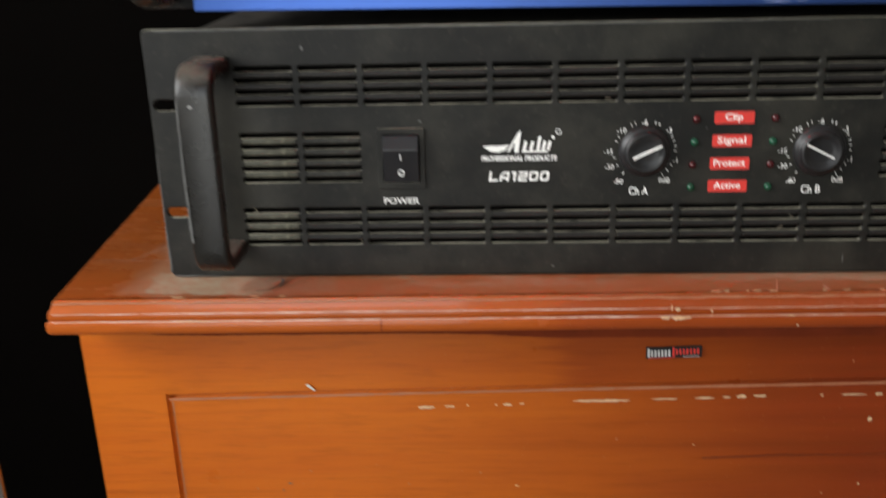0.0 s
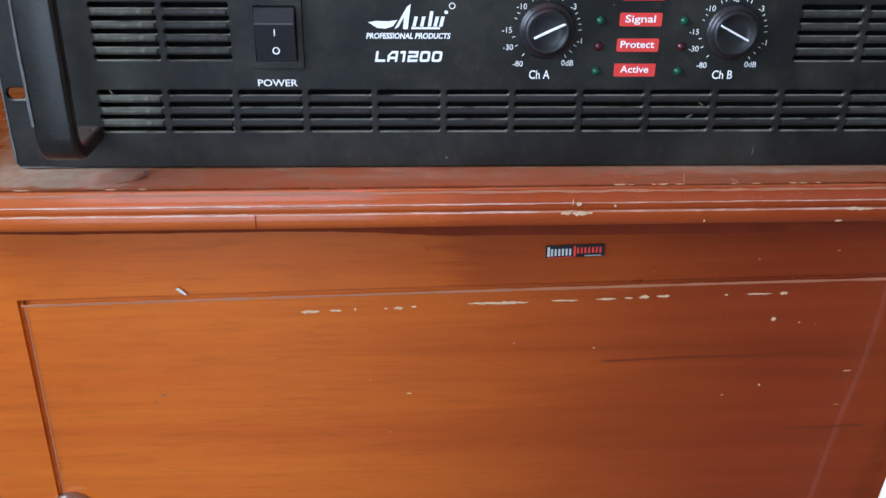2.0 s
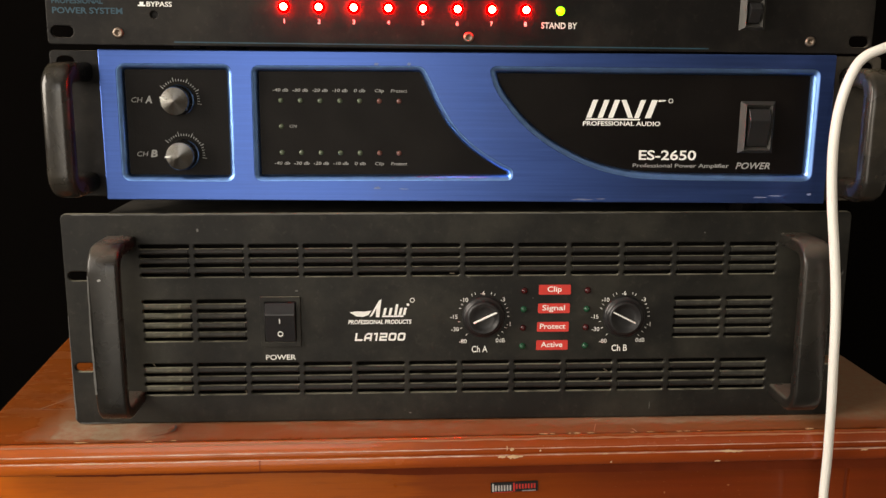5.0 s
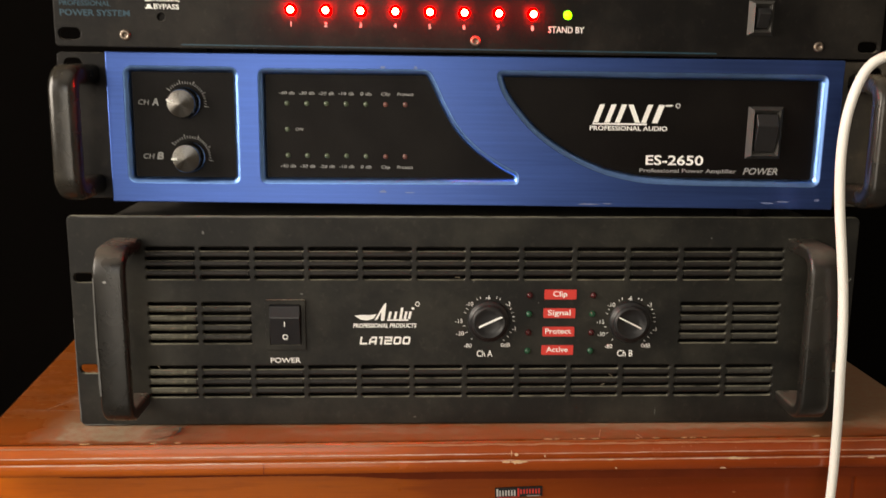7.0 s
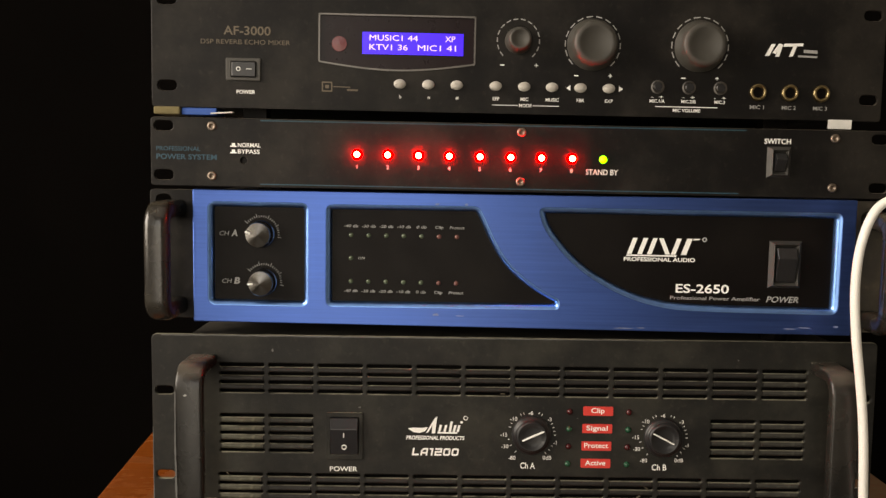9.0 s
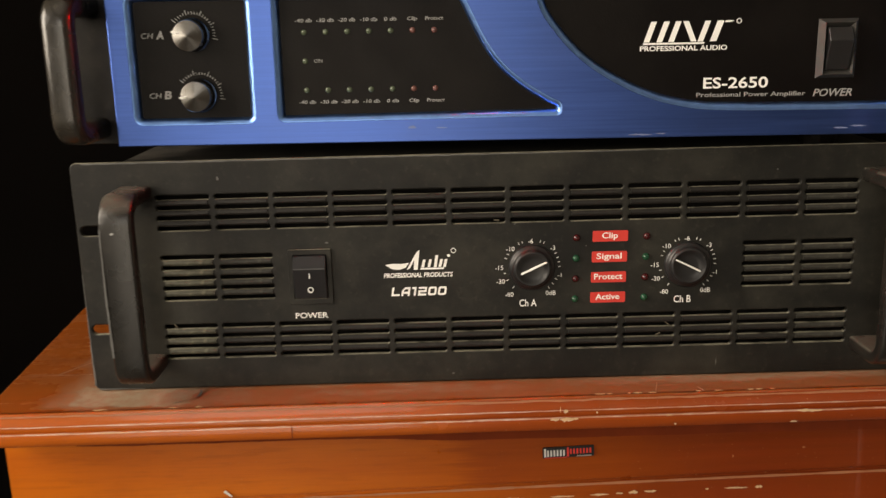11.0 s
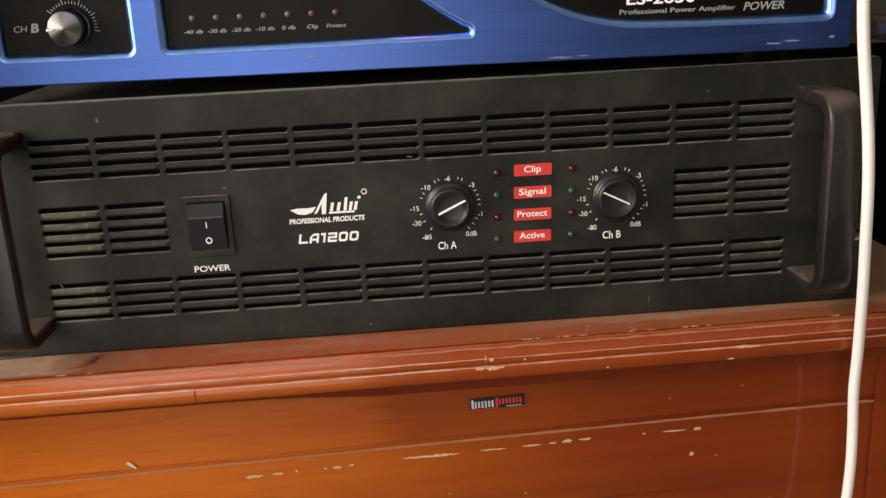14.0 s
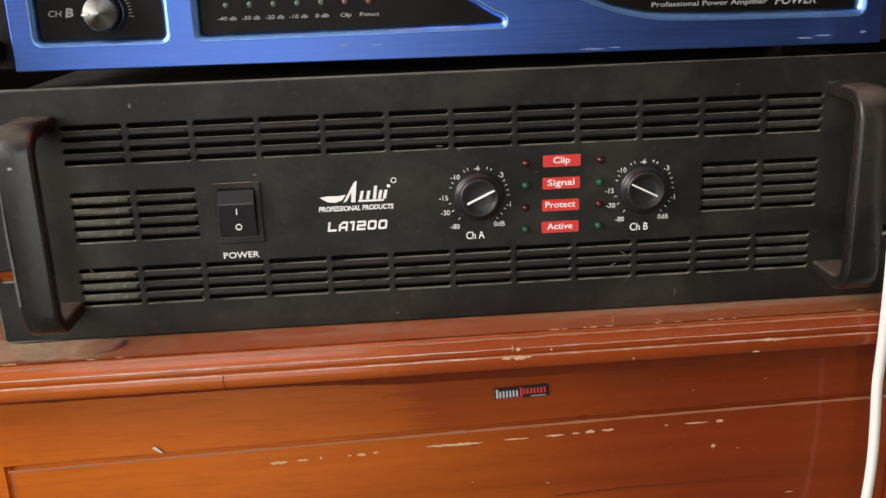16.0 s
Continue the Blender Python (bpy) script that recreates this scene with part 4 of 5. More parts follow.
# level knobs with their printed scales
for cx, cz, ang, nm in ((0.0145, 0.8678, 25.0, "Ch A"), (0.1023, 0.8672, 153.0, "Ch B")):
    knob = part("level_knob", lathe([(0.0132, 0.0), (0.0131, -0.0014), (0.0120, -0.0024), (0.0110, -0.0026), (0.0106, -0.0042), (0.0102, -0.0050), (0.0094, -0.0054), (0.0086, -0.0052), (0.0078, -0.0042), (0.0050, -0.0038), (0, -0.0036)], cx, cz, 40), M_PLASTIC, amp, "black plastic knob with a white pointer line", True)
    bm = box(-0.0070, -0.0055, -0.00042, 0.0088, -0.0034, 0.00042, 0.00015, 1)
    bmesh.ops.transform(bm, matrix=Matrix.Translation((cx, 0, cz)) @ pose(0, 0, 0, 0, -ang, 0), verts=bm.verts)
    part("pointer", bm, M_WHITE, knob, "white pointer line")
    for tx_, dx, dz in (("-80", -0.0127, -0.0158), ("-30", -0.0176, -0.0080), ("-15", -0.0184, 0.0000), ("-10", -0.0120, 0.0108), ("-6", -0.0006, 0.0150), ("-3", 0.0118, 0.0108), ("-1", 0.0157, -0.0050), ("0dB", 0.0107, -0.0154)):
        lettering(tx_, cx + dx, cz + dz - 0.0013, 0.0027, amp, None, 0, "CENTER")
    ticks = bmesh.new()
    for a in (208, 192, 160, 150, 118, 110, 72, 64, 30, 20, 10, 0, -28, -40, -52, 228):
        tk = box(0.0148, -0.0003, -0.00015, 0.0162, -0.0001, 0.00015)
        bmesh.ops.transform(tk, matrix=Matrix.Translation((cx, 0, cz)) @ pose(0, 0, 0, 0, -a, 0), verts=tk.verts)
        tmp = bpy.data.meshes.new("t")
        tk.to_mesh(tmp)
        tk.free()
        ticks.from_mesh(tmp)
        bpy.data.meshes.remove(tmp)
    part("scale_ticks", ticks, M_WHITE, amp)
    lettering(nm, cx - 0.0022, 0.8448, 0.0042, amp, None, 0.0098, "CENTER", weight=0.00006)

for k, (word, mt) in enumerate((("Clip", M_REDLED), ("Signal", M_GREENLED), ("Protect", M_REDLED), ("Active", M_GREENLED))):
    zc = 0.8846 - 0.01188 * k
    xc = 0.0585 - 0.0003 * k
    tag_plate = part("red_tag", plate([ring_outline(xc - 0.0099, zc - 0.0031, xc + 0.0099, zc + 0.0031, 0.0007, 3)], -0.0003, 0.0003), M_RED, amp, "red printed tag")
    lettering(word, xc - 0.0002, zc - 0.0012, 0.0034, tag_plate, None, {"Clip": 0.0088, "Signal": 0.0142, "Protect": 0.0160, "Active": 0.0136}[word], "CENTER", -0.00035, weight=0.00006)
    led(0.0397 - 0.0002 * k, zc - 0.0006, 0.0021, amp, mt)
    led(0.0790 - 0.0002 * k, zc - 0.0006, 0.0021, amp, mt)


# ---- blue amplifier ----
def resting(upper, x, y, height):
    """The local height at which a foot of the upper thing meets a level surface."""
    a = upper.matrix_world @ Vector((x, y, 0.0))
    return (height - a.z) / upper.matrix_world.to_3x3().col[2].z


blue = thing("blue_amplifier", pose(-0.2082, 0.0033, 0.9416, 0.1, 0.26, -1.6), "brushed blue two-unit power amplifier with black recessed panels", "amplifier")
BW, BH = 0.4275, 0.0872
cut1 = ring_outline(0.0074, 0.0110, 0.0733, 0.0788, 0.0045, 6)


def arc_through(points, n=4):
    """Extra points between the given ones, smoothly."""
    p = [Vector(q) for q in points]
    out = []
    for i in range(len(p) - 1):
        a, b, c, d = p[max(i - 1, 0)], p[i], p[i + 1], p[min(i + 2, len(p) - 1)]
        for k in range(n):
            t = k / n
            out.append(tuple(0.5 * (2 * b + (c - a) * t + (2 * a - 5 * b + 4 * c - d) * t * t + (3 * b - a - 3 * c + d) * t ** 3)))
    return out + [tuple(p[-1])]


sail = arc_through([(0.1895, 0.0700), (0.1955, 0.0575), (0.2030, 0.0452), (0.2120, 0.0356), (0.2220, 0.0280), (0.2330, 0.0214)])
cut2 = rounded([(0.0857, 0.0114), (0.2385, 0.0126), (0.2388, 0.0190)] + sail[::-1] + [(0.1850, 0.0786), (0.0857, 0.0782)],
               [0.0045, 0.004, 0.004] + [0] * len(sail) + [0.006, 0.0045])
fin = arc_through([(0.2272, 0.0680), (0.2312, 0.0612), (0.2415, 0.0487), (0.2518, 0.0393), (0.2632, 0.0316), (0.2765, 0.0246), (0.2905, 0.0192), (0.3040, 0.0160), (0.3160, 0.0143), (0.3400, 0.0134)])
cut3 = rounded([(0.4180, 0.0130), (0.4180, 0.0786), (0.2235, 0.0788)] + fin, [0.0055, 0.0045, 0.0045] + [0] * len(fin))
part("front_panel", plate([ring_outline(-0.0029, -0.0006, BW - 0.0004, BH, 0.0008, 2), cut1, cut2, cut3], 0.0, 0.0062, 0.0006), M_BLUE, blue, "brushed blue anodised aluminium front")


def bevel_band(outline, wide, y0, y1):
    """The milled slope round a recess, from the face down to its floor."""
    bm = bmesh.new()
    n = len(outline)
    ctr = []
    for i in range(n):
        p, a, b = Vector(outline[i]), Vector(outline[i - 1]), Vector(outline[(i + 1) % n])
        d = (b - a).normalized()
        ctr.append((p, Vector((d.y, -d.x))))
    area = sum(outline[i - 1][0] * outline[i][1] - outline[i][0] * outline[i - 1][1] for i in range(n))
    s = -1 if area > 0 else 1
    rings = []
    for k in range(6):
        t = radians(90 * k / 5)
        inset, deep = -0.0003 + (wide + 0.0003) * math.sin(t), y0 + (y1 - y0) * (1 - math.cos(t))
        rings.append([bm.verts.new((p.x + s * q.x * inset, deep, p.y + s * q.y * inset)) for p, q in ctr])
    for outer, inner in zip(rings, rings[1:]):
        for i in range(n):
            bm.faces.new((outer[i - 1], outer[i], inner[i], inner[i - 1]))
    return bm


for c, wide in ((cut1, 0.0030), (cut2, 0.0030), (cut3, 0.0036)):
    part("bevelled_edge", bevel_band(c, wide, 0.0001, 0.0050), M_BLUEEDGE, blue, "polished blue rounded edge of a recess", True)
for nm, x0, x1 in (("knob_recess", 0.008, 0.0765), ("meter_recess", 0.082, 0.2425), ("brand_recess", 0.2215, 0.4225)):
    if nm == "meter_recess":
        pts = rounded([(0.083, 0.008), (0.2420, 0.009), (0.2420, 0.021), (0.2040, 0.0500), (0.191, 0.0815), (0.083, 0.0815)], [0.004] * 6)
    elif nm == "brand_recess":
        pts = rounded([(0.4215, 0.009), (0.4215, 0.0815), (0.2200, 0.0815), (0.2200, 0.066), (0.2590, 0.0275), (0.3000, 0.009)], [0.004] * 6)
    else:
        pts = ring_outline(0.0045, 0.008, 0.0765, 0.0815, 0.004)
    part(nm, plate([pts], 0.0048 if nm != "brand_recess" else 0.0049, 0.001), M_INSET, blue, "black recessed panel")
IN = 0.0048
part("chassis", box(0.000, 0.0075, 0.0015, BW, 0.36, BH - 0.002, 0.0015), M_CHASSIS, blue, "black sheet-steel case")
for s, x0, x1 in ((-1, -0.0340, -0.0032), (1, BW - 0.0001, BW + 0.0300)):
    hs = [ring_outline(x0 + (0.0040 if s < 0 else 0.0155), zc - 0.0036, x0 + (0.0145 if s < 0 else 0.0260), zc + 0.0036, 0.0034, 4) for zc in (0.0795, 0.0075)]
    part("rack_ear", plate([ring_outline(x0, 0.0002, x1, BH - 0.0008, 0.0025, 3)] + hs, 0.0085, 0.003, 0.0004), M_PLATE if s < 0 else M_EAR, blue, "black slotted rack ear" if s < 0 else "dusty bare-edged rack ear")
    part("handle", sweep(bow(0.036, 0.0090, 0.0740, 0.0095, 0.0085), 0.0155, 0.0115, (x0 + x1) / 2 + s * -0.0015, 4, 0.0042), M_OLDHANDLE, blue, "worn greasy black bow handle", True)
for x, y in ((0.07, 0.10), (BW - 0.04, 0.03), (0.07, 0.33), (BW - 0.05, 0.33)):
    low = resting(blue, x, y, 0.9306)
    f = lathe([(0, 0.0015), (0.011, 0.0015), (0.010, low), (0, low)], 0, 0, 14)
    for v in f.verts:
        v.co = (x + v.co.x, y + v.co.z, v.co.y)
    part("foot", f, M_INSET, blue, "black rubber foot")

for cx, cz, nm, ang in ((0.0414, 0.0580, "A", 165), (0.0430, 0.0262, "B", 183)):
    knob = part("gain_knob", lathe([(0.0092, IN), (0.0092, IN - 0.0015), (0.0086, IN - 0.0022), (0.0084, IN - 0.0098), (0.0079, IN - 0.0106), (0.0, IN - 0.0126)], cx, cz, 36), M_KNURL, blue, "dark spun-metal knob")
    bm = box(0.0048, IN - 0.0120, -0.0005, 0.0082, IN - 0.0104, 0.0005)
    bmesh.ops.transform(bm, matrix=Matrix.Translation((cx, 0, cz)) @ pose(0, 0, 0, 0, -ang, 0), verts=bm.verts)
    part("pointer", bm, M_WHITE, knob, "white pointer")
    tk_all = bmesh.new()
    for k in range(21):
        a = 142 - k * 7.6
        long = k % 5 == 0
        tk = box(0.0110, IN - 0.0002, -0.00018, 0.0124 if not long else 0.0136, IN - 0.0001, 0.00018)
        bmesh.ops.transform(tk, matrix=Matrix.Translation((cx, 0, cz)) @ pose(0, 0, 0, 0, -a, 0), verts=tk.verts)
        tmp = bpy.data.meshes.new("t")
        tk.to_mesh(tmp)
        tk.free()
        tk_all.from_mesh(tmp)
        bpy.data.meshes.remove(tmp)
    part("scale_ticks", tk_all, M_GREYPRINT, blue)
    lettering("CH", cx - 0.0278, cz - 0.0013, 0.0030, blue, M_GREYPRINT, 0.0066, y=IN - 0.0002, lean=0.2)
    lettering(nm, cx - 0.0198, cz - 0.0016, 0.0042, blue, M_GREYPRINT, 0.0040, y=IN - 0.0002, lean=0.18, weight=0.0002)

NAMES7 = ("-40 db", "-30 db", "-20 db", "-10 db", "0 db", "Clip", "Protect")
for k, nm in enumerate(NAMES7):
    x = 0.1012 + 0.01163 * k
    for zc, zt in ((0.0584, 0.0636), (0.0277, 0.0205)):
        led(x, zc, 0.0015, blue, M_CLEARLED if k < 5 else M_PINKLED, IN, "", 0.7)
        lettering(nm, x, zt, 0.0019, blue, M_GREYPRINT, 0.0092 if k < 4 else (0.0066 if k == 4 else (0.0054 if k == 5 else 0.0096)), "CENTER", IN - 0.0002, 0.12, 0.00003)
led(0.1012, 0.0432, 0.0015, blue, M_CLEARLED, IN, "", 0.7)
lettering("ON", 0.1060, 0.0424, 0.0019, blue, M_GREYPRINT, 0.0044, "LEFT", IN - 0.0002, 0.12)

# the second maker's mark: slanted white bars on a foot line
sl = 0.36
mk = []
for a, b in ((0.2800, 0.2830), (0.2868, 0.2898), (0.2930, 0.2960), (0.3085, 0.3115), (0.3150, 0.3185)):
    mk.append([(a, 0.0495), (b, 0.0495), (b + sl * 0.0105, 0.0602), (a + sl * 0.0105, 0.0602)])
mk.append([(0.2796, 0.0482), (0.3120, 0.0482), (0.3124, 0.0492), (0.2799, 0.0492)])
mk.append([(0.3050, 0.0496), (0.3080, 0.0496), (0.3036, 0.0602), (0.3006, 0.0602)])
mk.append([(0.3230, 0.0602), (0.3275, 0.0602), (0.3262, 0.0594), (0.3226, 0.0592)])
for stroke in mk:
    shapes("brand_stroke", [[(a + 0.0022, b) for a, b in stroke]], blue, M_WHITE, IN, "white slanted bar of the maker's mark")
part("registered_mark", lathe([(0.0014, IN), (0.0014, IN - 0.0002), (0.0010, IN - 0.0002), (0.0010, IN)], 0.3322, 0.0598, 14), M_WHITE, blue)
lettering("PROFESSIONAL AUDIO", 0.2804, 0.0450, 0.0026, blue, None, 0.0462, "LEFT", IN - 0.0002, 0, 0.00008)
lettering("ES-2650", 0.3148, 0.0248, 0.0058, blue, None, 0.0345, "LEFT", IN - 0.0002, 0, 0.00014)
lettering("Professional Power Amplifier", 0.3114, 0.0202, 0.0024, blue, M_GREYPRINT, 0.0582, "LEFT", IN - 0.0002, 0, 0.00003)
lettering("POWER", 0.3736, 0.0196, 0.0040, blue, M_GREYPRINT, 0.0208, "LEFT", IN - 0.0002, 0.25, 0.00008)


def hooded_switch(x0, x1, z0, z1, y, parent):
    """A rocker in a raised sloping frame."""
    w, h = x1 - x0, z1 - z0
    outer = ring_outline(x0, z0, x1, z1, 0.0006, 2)
    sw_ = bmesh.new()
    q = 0.0042
    lv = [[(x0, y, z0), (x1, y, z0), (x1, y, z1), (x0, y, z1)],
          [(x0 + 0.0026, y - 0.0040, z0 + 0.0020), (x1 - 0.0026, y - 0.0040, z0 + 0.0020), (x1 - 0.0026, y - 0.0040, z1 - 0.0020), (x0 + 0.0026, y - 0.0040, z1 - 0.0020)],
          [(x0 + q, y - 0.0006, z0 + q), (x1 - q, y - 0.0006, z0 + q), (x1 - q, y - 0.0006, z1 - q), (x0 + q, y - 0.0006, z1 - q)]]
    rings = [[sw_.verts.new(p) for p in r] for r in lv]
    for a, b in zip(rings, rings[1:]):
        for k in range(4):
            sw_.faces.new((a[k], a[(k + 1) % 4], b[(k + 1) % 4], b[k]))
    s = part("power_switch", sw_, M_SWFRAME, parent, "black rocker switch in a raised frame")
    r = bmesh.new()
    prof = [(y, z0 + q), (y - 0.0026, z0 + q), (y - 0.0074, z1 - q - 0.3 * (h - 2 * q)), (y - 0.0034, z1 - q), (y, z1 - q)]
    for x in (x0 + q, x1 - q):
        r.faces.new([r.verts.new((x, a, b)) for a, b in prof])
    vv = list(r.verts)
    for k in range(5):
        j = (k + 1) % 5
        r.faces.new((vv[k], vv[j], vv[5 + j], vv[5 + k]))
    bmesh.ops.bevel(r, geom=list(r.edges), offset=0.0004, segments=1, affect="EDGES")
    part("rocker", r, M_PLASTIC, s)
    return s


hooded_switch(0.3740, 0.3948, 0.0292, 0.0600, IN, blue)


for i, (x, z, ln, h) in enumerate(((0.281, 0.0012, 0.013, 0.0010), (0.292, 0.0016, 0.006, 0.0007), (0.397, 0.0040, 0.009, 0.0008), (0.4175, 0.0052, 0.003, 0.0018), (0.388, 0.0030, 0.008, 0.0010), (0.158, 0.0800, 0.0030, 0.0016), (0.177, 0.0800, 0.0022, 0.0020), (0.158, 0.0072, 0.0045, 0.0016), (0.174, 0.0070, 0.0060, 0.0007))):
    part("scuff", flake(x, z, ln, h, -0.0003, 800 + i), M_SCUFF, blue, "pale scuff in the blue finish")


# ---- power sequencer ----
seq = thing("power_sequencer", pose(-0.2431, -0.0105, 1.0310, 0.1, 0.46, 0.81), "black one-unit power sequencer with eight lit red lamps", "power sequencer")
hs = [ring_outline(x - 0.0062, z - 0.0032, x + 0.0062, z + 0.0032, 0.0030, 4) for x in (0.0180, 0.4770) for z in (0.0386, 0.0074)]
hs.append([(0.0691 + 0.0022 * math.cos(radians(a)), 0.0173 + 0.0022 * math.sin(radians(a))) for a in range(0, 360, 30)])
part("front_panel", plate([ring_outline(0.0098, 0.0004, 0.4848, 0.0440, 0.0022, 3)] + hs, 0.0, 0.003, 0.0004), M_PLATE, seq, "black anodised one-unit panel")
part("chassis", box(0.034, 0.0034, 0.0015, 0.461, 0.25, 0.0425, 0.0012), M_CHASSIS, seq, "black sheet-steel case")
for x in (0.0488, 0.2463, 0.4472):
    for z in (0.0387, 0.0071):
        screw(x, z, 0.0030, seq)
for x0, x1, z in ((0.0796, 0.3900, 0.0424), (0.0796, 0.3870, 0.0020)):
    part("teal_line", plate([[(x0, z), (x1, z), (x1, z + 0.0007), (x0, z + 0.0007)]], -0.0002, 0.0002), M_TEAL, seq, "thin teal printed line")
lettering("PROFESSIONAL", 0.0134, 0.0228, 0.0028, seq, M_TEAL, 0.0280, weight=0.00004)
lettering("POWER SYSTEM", 0.0134, 0.0174, 0.0033, seq, M_TEAL, 0.0385, weight=0.0001)
lettering("NORMAL", 0.0653, 0.0258, 0.0027, seq, None, 0.0146, weight=0.00006)
lettering("BYPASS", 0.0653, 0.0217, 0.0027, seq, None, 0.0140, weight=0.00006)
for z in (0.0258, 0.0217):
    shapes("button_symbol", [[(0.0605, z), (0.0647, z), (0.0647, z + 0.0008), (0.0605, z + 0.0008)], [(0.0615, z + 0.0008), (0.0637, z + 0.0008), (0.0637, z + 0.0024), (0.0615, z + 0.0024)]], seq, M_WHITE)
for k in range(8):
    x = 0.1415 + (0.2789 - 0.1415) * k / 7
    lamp_led = led(x, 0.0226, 0.0029, seq, M_LEDON, 0.0, "lit red lamp", 1.5)
    part("led_core", lathe([(0.0025, -0.0020), (0.0023, -0.0038), (0.0013, -0.0045), (0, -0.0047)], x, 0.0226, 14), M_LEDCORE, lamp_led, "", True)
    lettering(str(k + 1), x, 0.0136, 0.0025, seq, None, 0, "CENTER", weight=0.00005)
led(0.2990, 0.0224, 0.0025, seq, M_LEDGREEN, 0.0, "lit green lamp")
lettering("STAND BY", 0.2985, 0.0126, 0.0035, seq, None, 0.0208, "CENTER", weight=0.00008)
lettering("SWITCH", 0.4018, 0.0346, 0.0033, seq, None, 0.0172, weight=0.0001)
hooded_switch(0.4040, 0.4192, 0.0128, 0.0328, 0.0, seq)
for x, y in ((0.08, 0.04), (0.41, 0.04), (0.08, 0.22), (0.41, 0.22)):
    part("foot", box(x - 0.008, y - 0.008, resting(seq, x, y, (blue.matrix_world @ Vector((x - 0.035, y, BH - 0.0019))).z), x + 0.008, y + 0.008, 0.0016, 0.0004), M_INSET, seq)


# ---- mixer ----
mix = thing("karaoke_mixer", pose(-0.2419, -0.0050, 1.0784, 0.0, 0.48, 1.65), "black two-unit echo mixer with blue display, knobs and jacks", "audio mixer")
mh = [ring_outline(x - 0.0062, z - 0.0033, x + 0.0062, z + 0.0033, 0.0031, 4) for x in (0.0180, 0.4720) for z in (0.0170, 0.0710)]
arc = [(0.1150 + (0.2146 - 0.1150) * k / 12, 0.0342 - 0.0048 * math.sin(math.pi * k / 12)) for k in range(13)]
wincut = arc + [(0.2146, 0.0640), (0.1150, 0.0640)]
part("front_panel", plate([ring_outline(0.0082, 0.0032, 0.4806, 0.0900, 0.0022, 3), wincut] + mh, 0.0, 0.003, 0.0004), M_PLATE, mix, "black anodised two-unit panel")
part("chassis", box(0.030, 0.0052, 0.0046, 0.459, 0.26, 0.0880, 0.0012), M_CHASSIS, mix, "black sheet-steel case")
part("display_window", plate([wincut], 0.0012, 0.001), M_WINDOW, mix, "dark glossy display window")
rim = bmesh.new()
for a, b in zip(wincut, wincut[1:] + wincut[:1]):
    va = Vector((b[0] - a[0], b[1] - a[1])).normalized() * 0.0005
    box_pts = [(a[0] + va.y, a[1] - va.x), (b[0] + va.y, b[1] - va.x), (b[0] - va.y, b[1] + va.x), (a[0] - va.y, a[1] + va.x)]
    lo = [rim.verts.new((p[0], 0.0, p[1])) for p in box_pts]
    hi = [rim.verts.new((p[0], -0.0007, p[1])) for p in box_pts]
    rim.faces.new(hi)
    for k in range(4):
        rim.faces.new((lo[k], lo[(k + 1) % 4], hi[(k + 1) % 4], hi[k]))
part("window_rim", rim, M_RIM, mix, "thin worn metal rim")
part("lcd", plate([[(0.1425, 0.0396), (0.2072, 0.0396), (0.2072, 0.0534), (0.1425, 0.0534)]], 0.0006, 0.0005), M_LCD, mix, "lit blue character display")
lettering("MUSIC1 44", 0.1470, 0.0482, 0.0037, mix, M_LCDTEXT, 0.0310, "LEFT", 0.0004)
lettering("XP", 0.1955, 0.0482, 0.0037, mix, M_LCDTEXT, 0.0065, "LEFT", 0.0004)
lettering("KTV1 36", 0.1470, 0.0423, 0.0037, mix, M_LCDTEXT, 0.0245, "LEFT", 0.0004)
lettering("MIC1 41", 0.1780, 0.0423, 0.0037, mix, M_LCDTEXT, 0.0245, "LEFT", 0.0004)
part("infrared_eye", lathe([(0.0050, 0.0011), (0.0048, 0.0006), (0, 0.0004)], 0.1277, 0.0456, 20), plain("dark_red_lens", (0.11, 0.008, 0.010), 0.2), mix, "dark red sensor eye")
lettering("AF-3000", 0.0540, 0.0497, 0.0056, mix, M_BRONZE, 0.0300, weight=0.0001)
lettering("DSP REVERB ECHO MIXER", 0.0396, 0.0438, 0.0030, mix, M_BRONZE, 0.0568)
# small faded emblem: a square within a square and a line
shapes("emblem", [ring_outline(0.1168, 0.0150, 0.1236, 0.0214, 0.0004, 2), ring_outline(0.1176, 0.0158, 0.1228, 0.0206, 0.0004, 2)], mix, M_BRONZE, label="faded gold square emblem")
shapes("emblem", [ring_outline(0.1190, 0.0171, 0.1214, 0.0193, 0.0004, 2)], mix, M_BRONZE)
shapes("emblem", [[(0.1240, 0.0180), (0.1350, 0.0178), (0.1350, 0.0184), (0.1240, 0.0186)]], mix, M_BRONZE)
shapes("emblem", [[(0.1330, 0.0158), (0.1400, 0.0157), (0.1400, 0.0168), (0.1330, 0.0169)]], mix, M_BRONZE)
# sideways rocker in a grey frame
msw = part("power_switch", plate([ring_outline(0.0558, 0.0208, 0.0778, 0.0350, 0.0008), ring_outline(0.0590, 0.0228, 0.0752, 0.0330, 0.0006)], -0.0018, 0.0017, 0.0003), M_RUBBER, mix, "black rocker switch in a grey frame")
part("rocker", box(0.0595, -0.0030, 0.0231, 0.0750, 0.0, 0.0327, 0.0006), M_ROCKER, msw)
part("switch_mark", lathe([(0.0014, -0.0030), (0.0014, -0.0033), (0.0010, -0.0033), (0.0010, -0.0030)], 0.0640, 0.0280, 14), M_WHITE, msw)
part("switch_mark", box(0.0690, -0.0033, 0.0278, 0.0724, -0.0029, 0.0282), M_WHITE, msw)
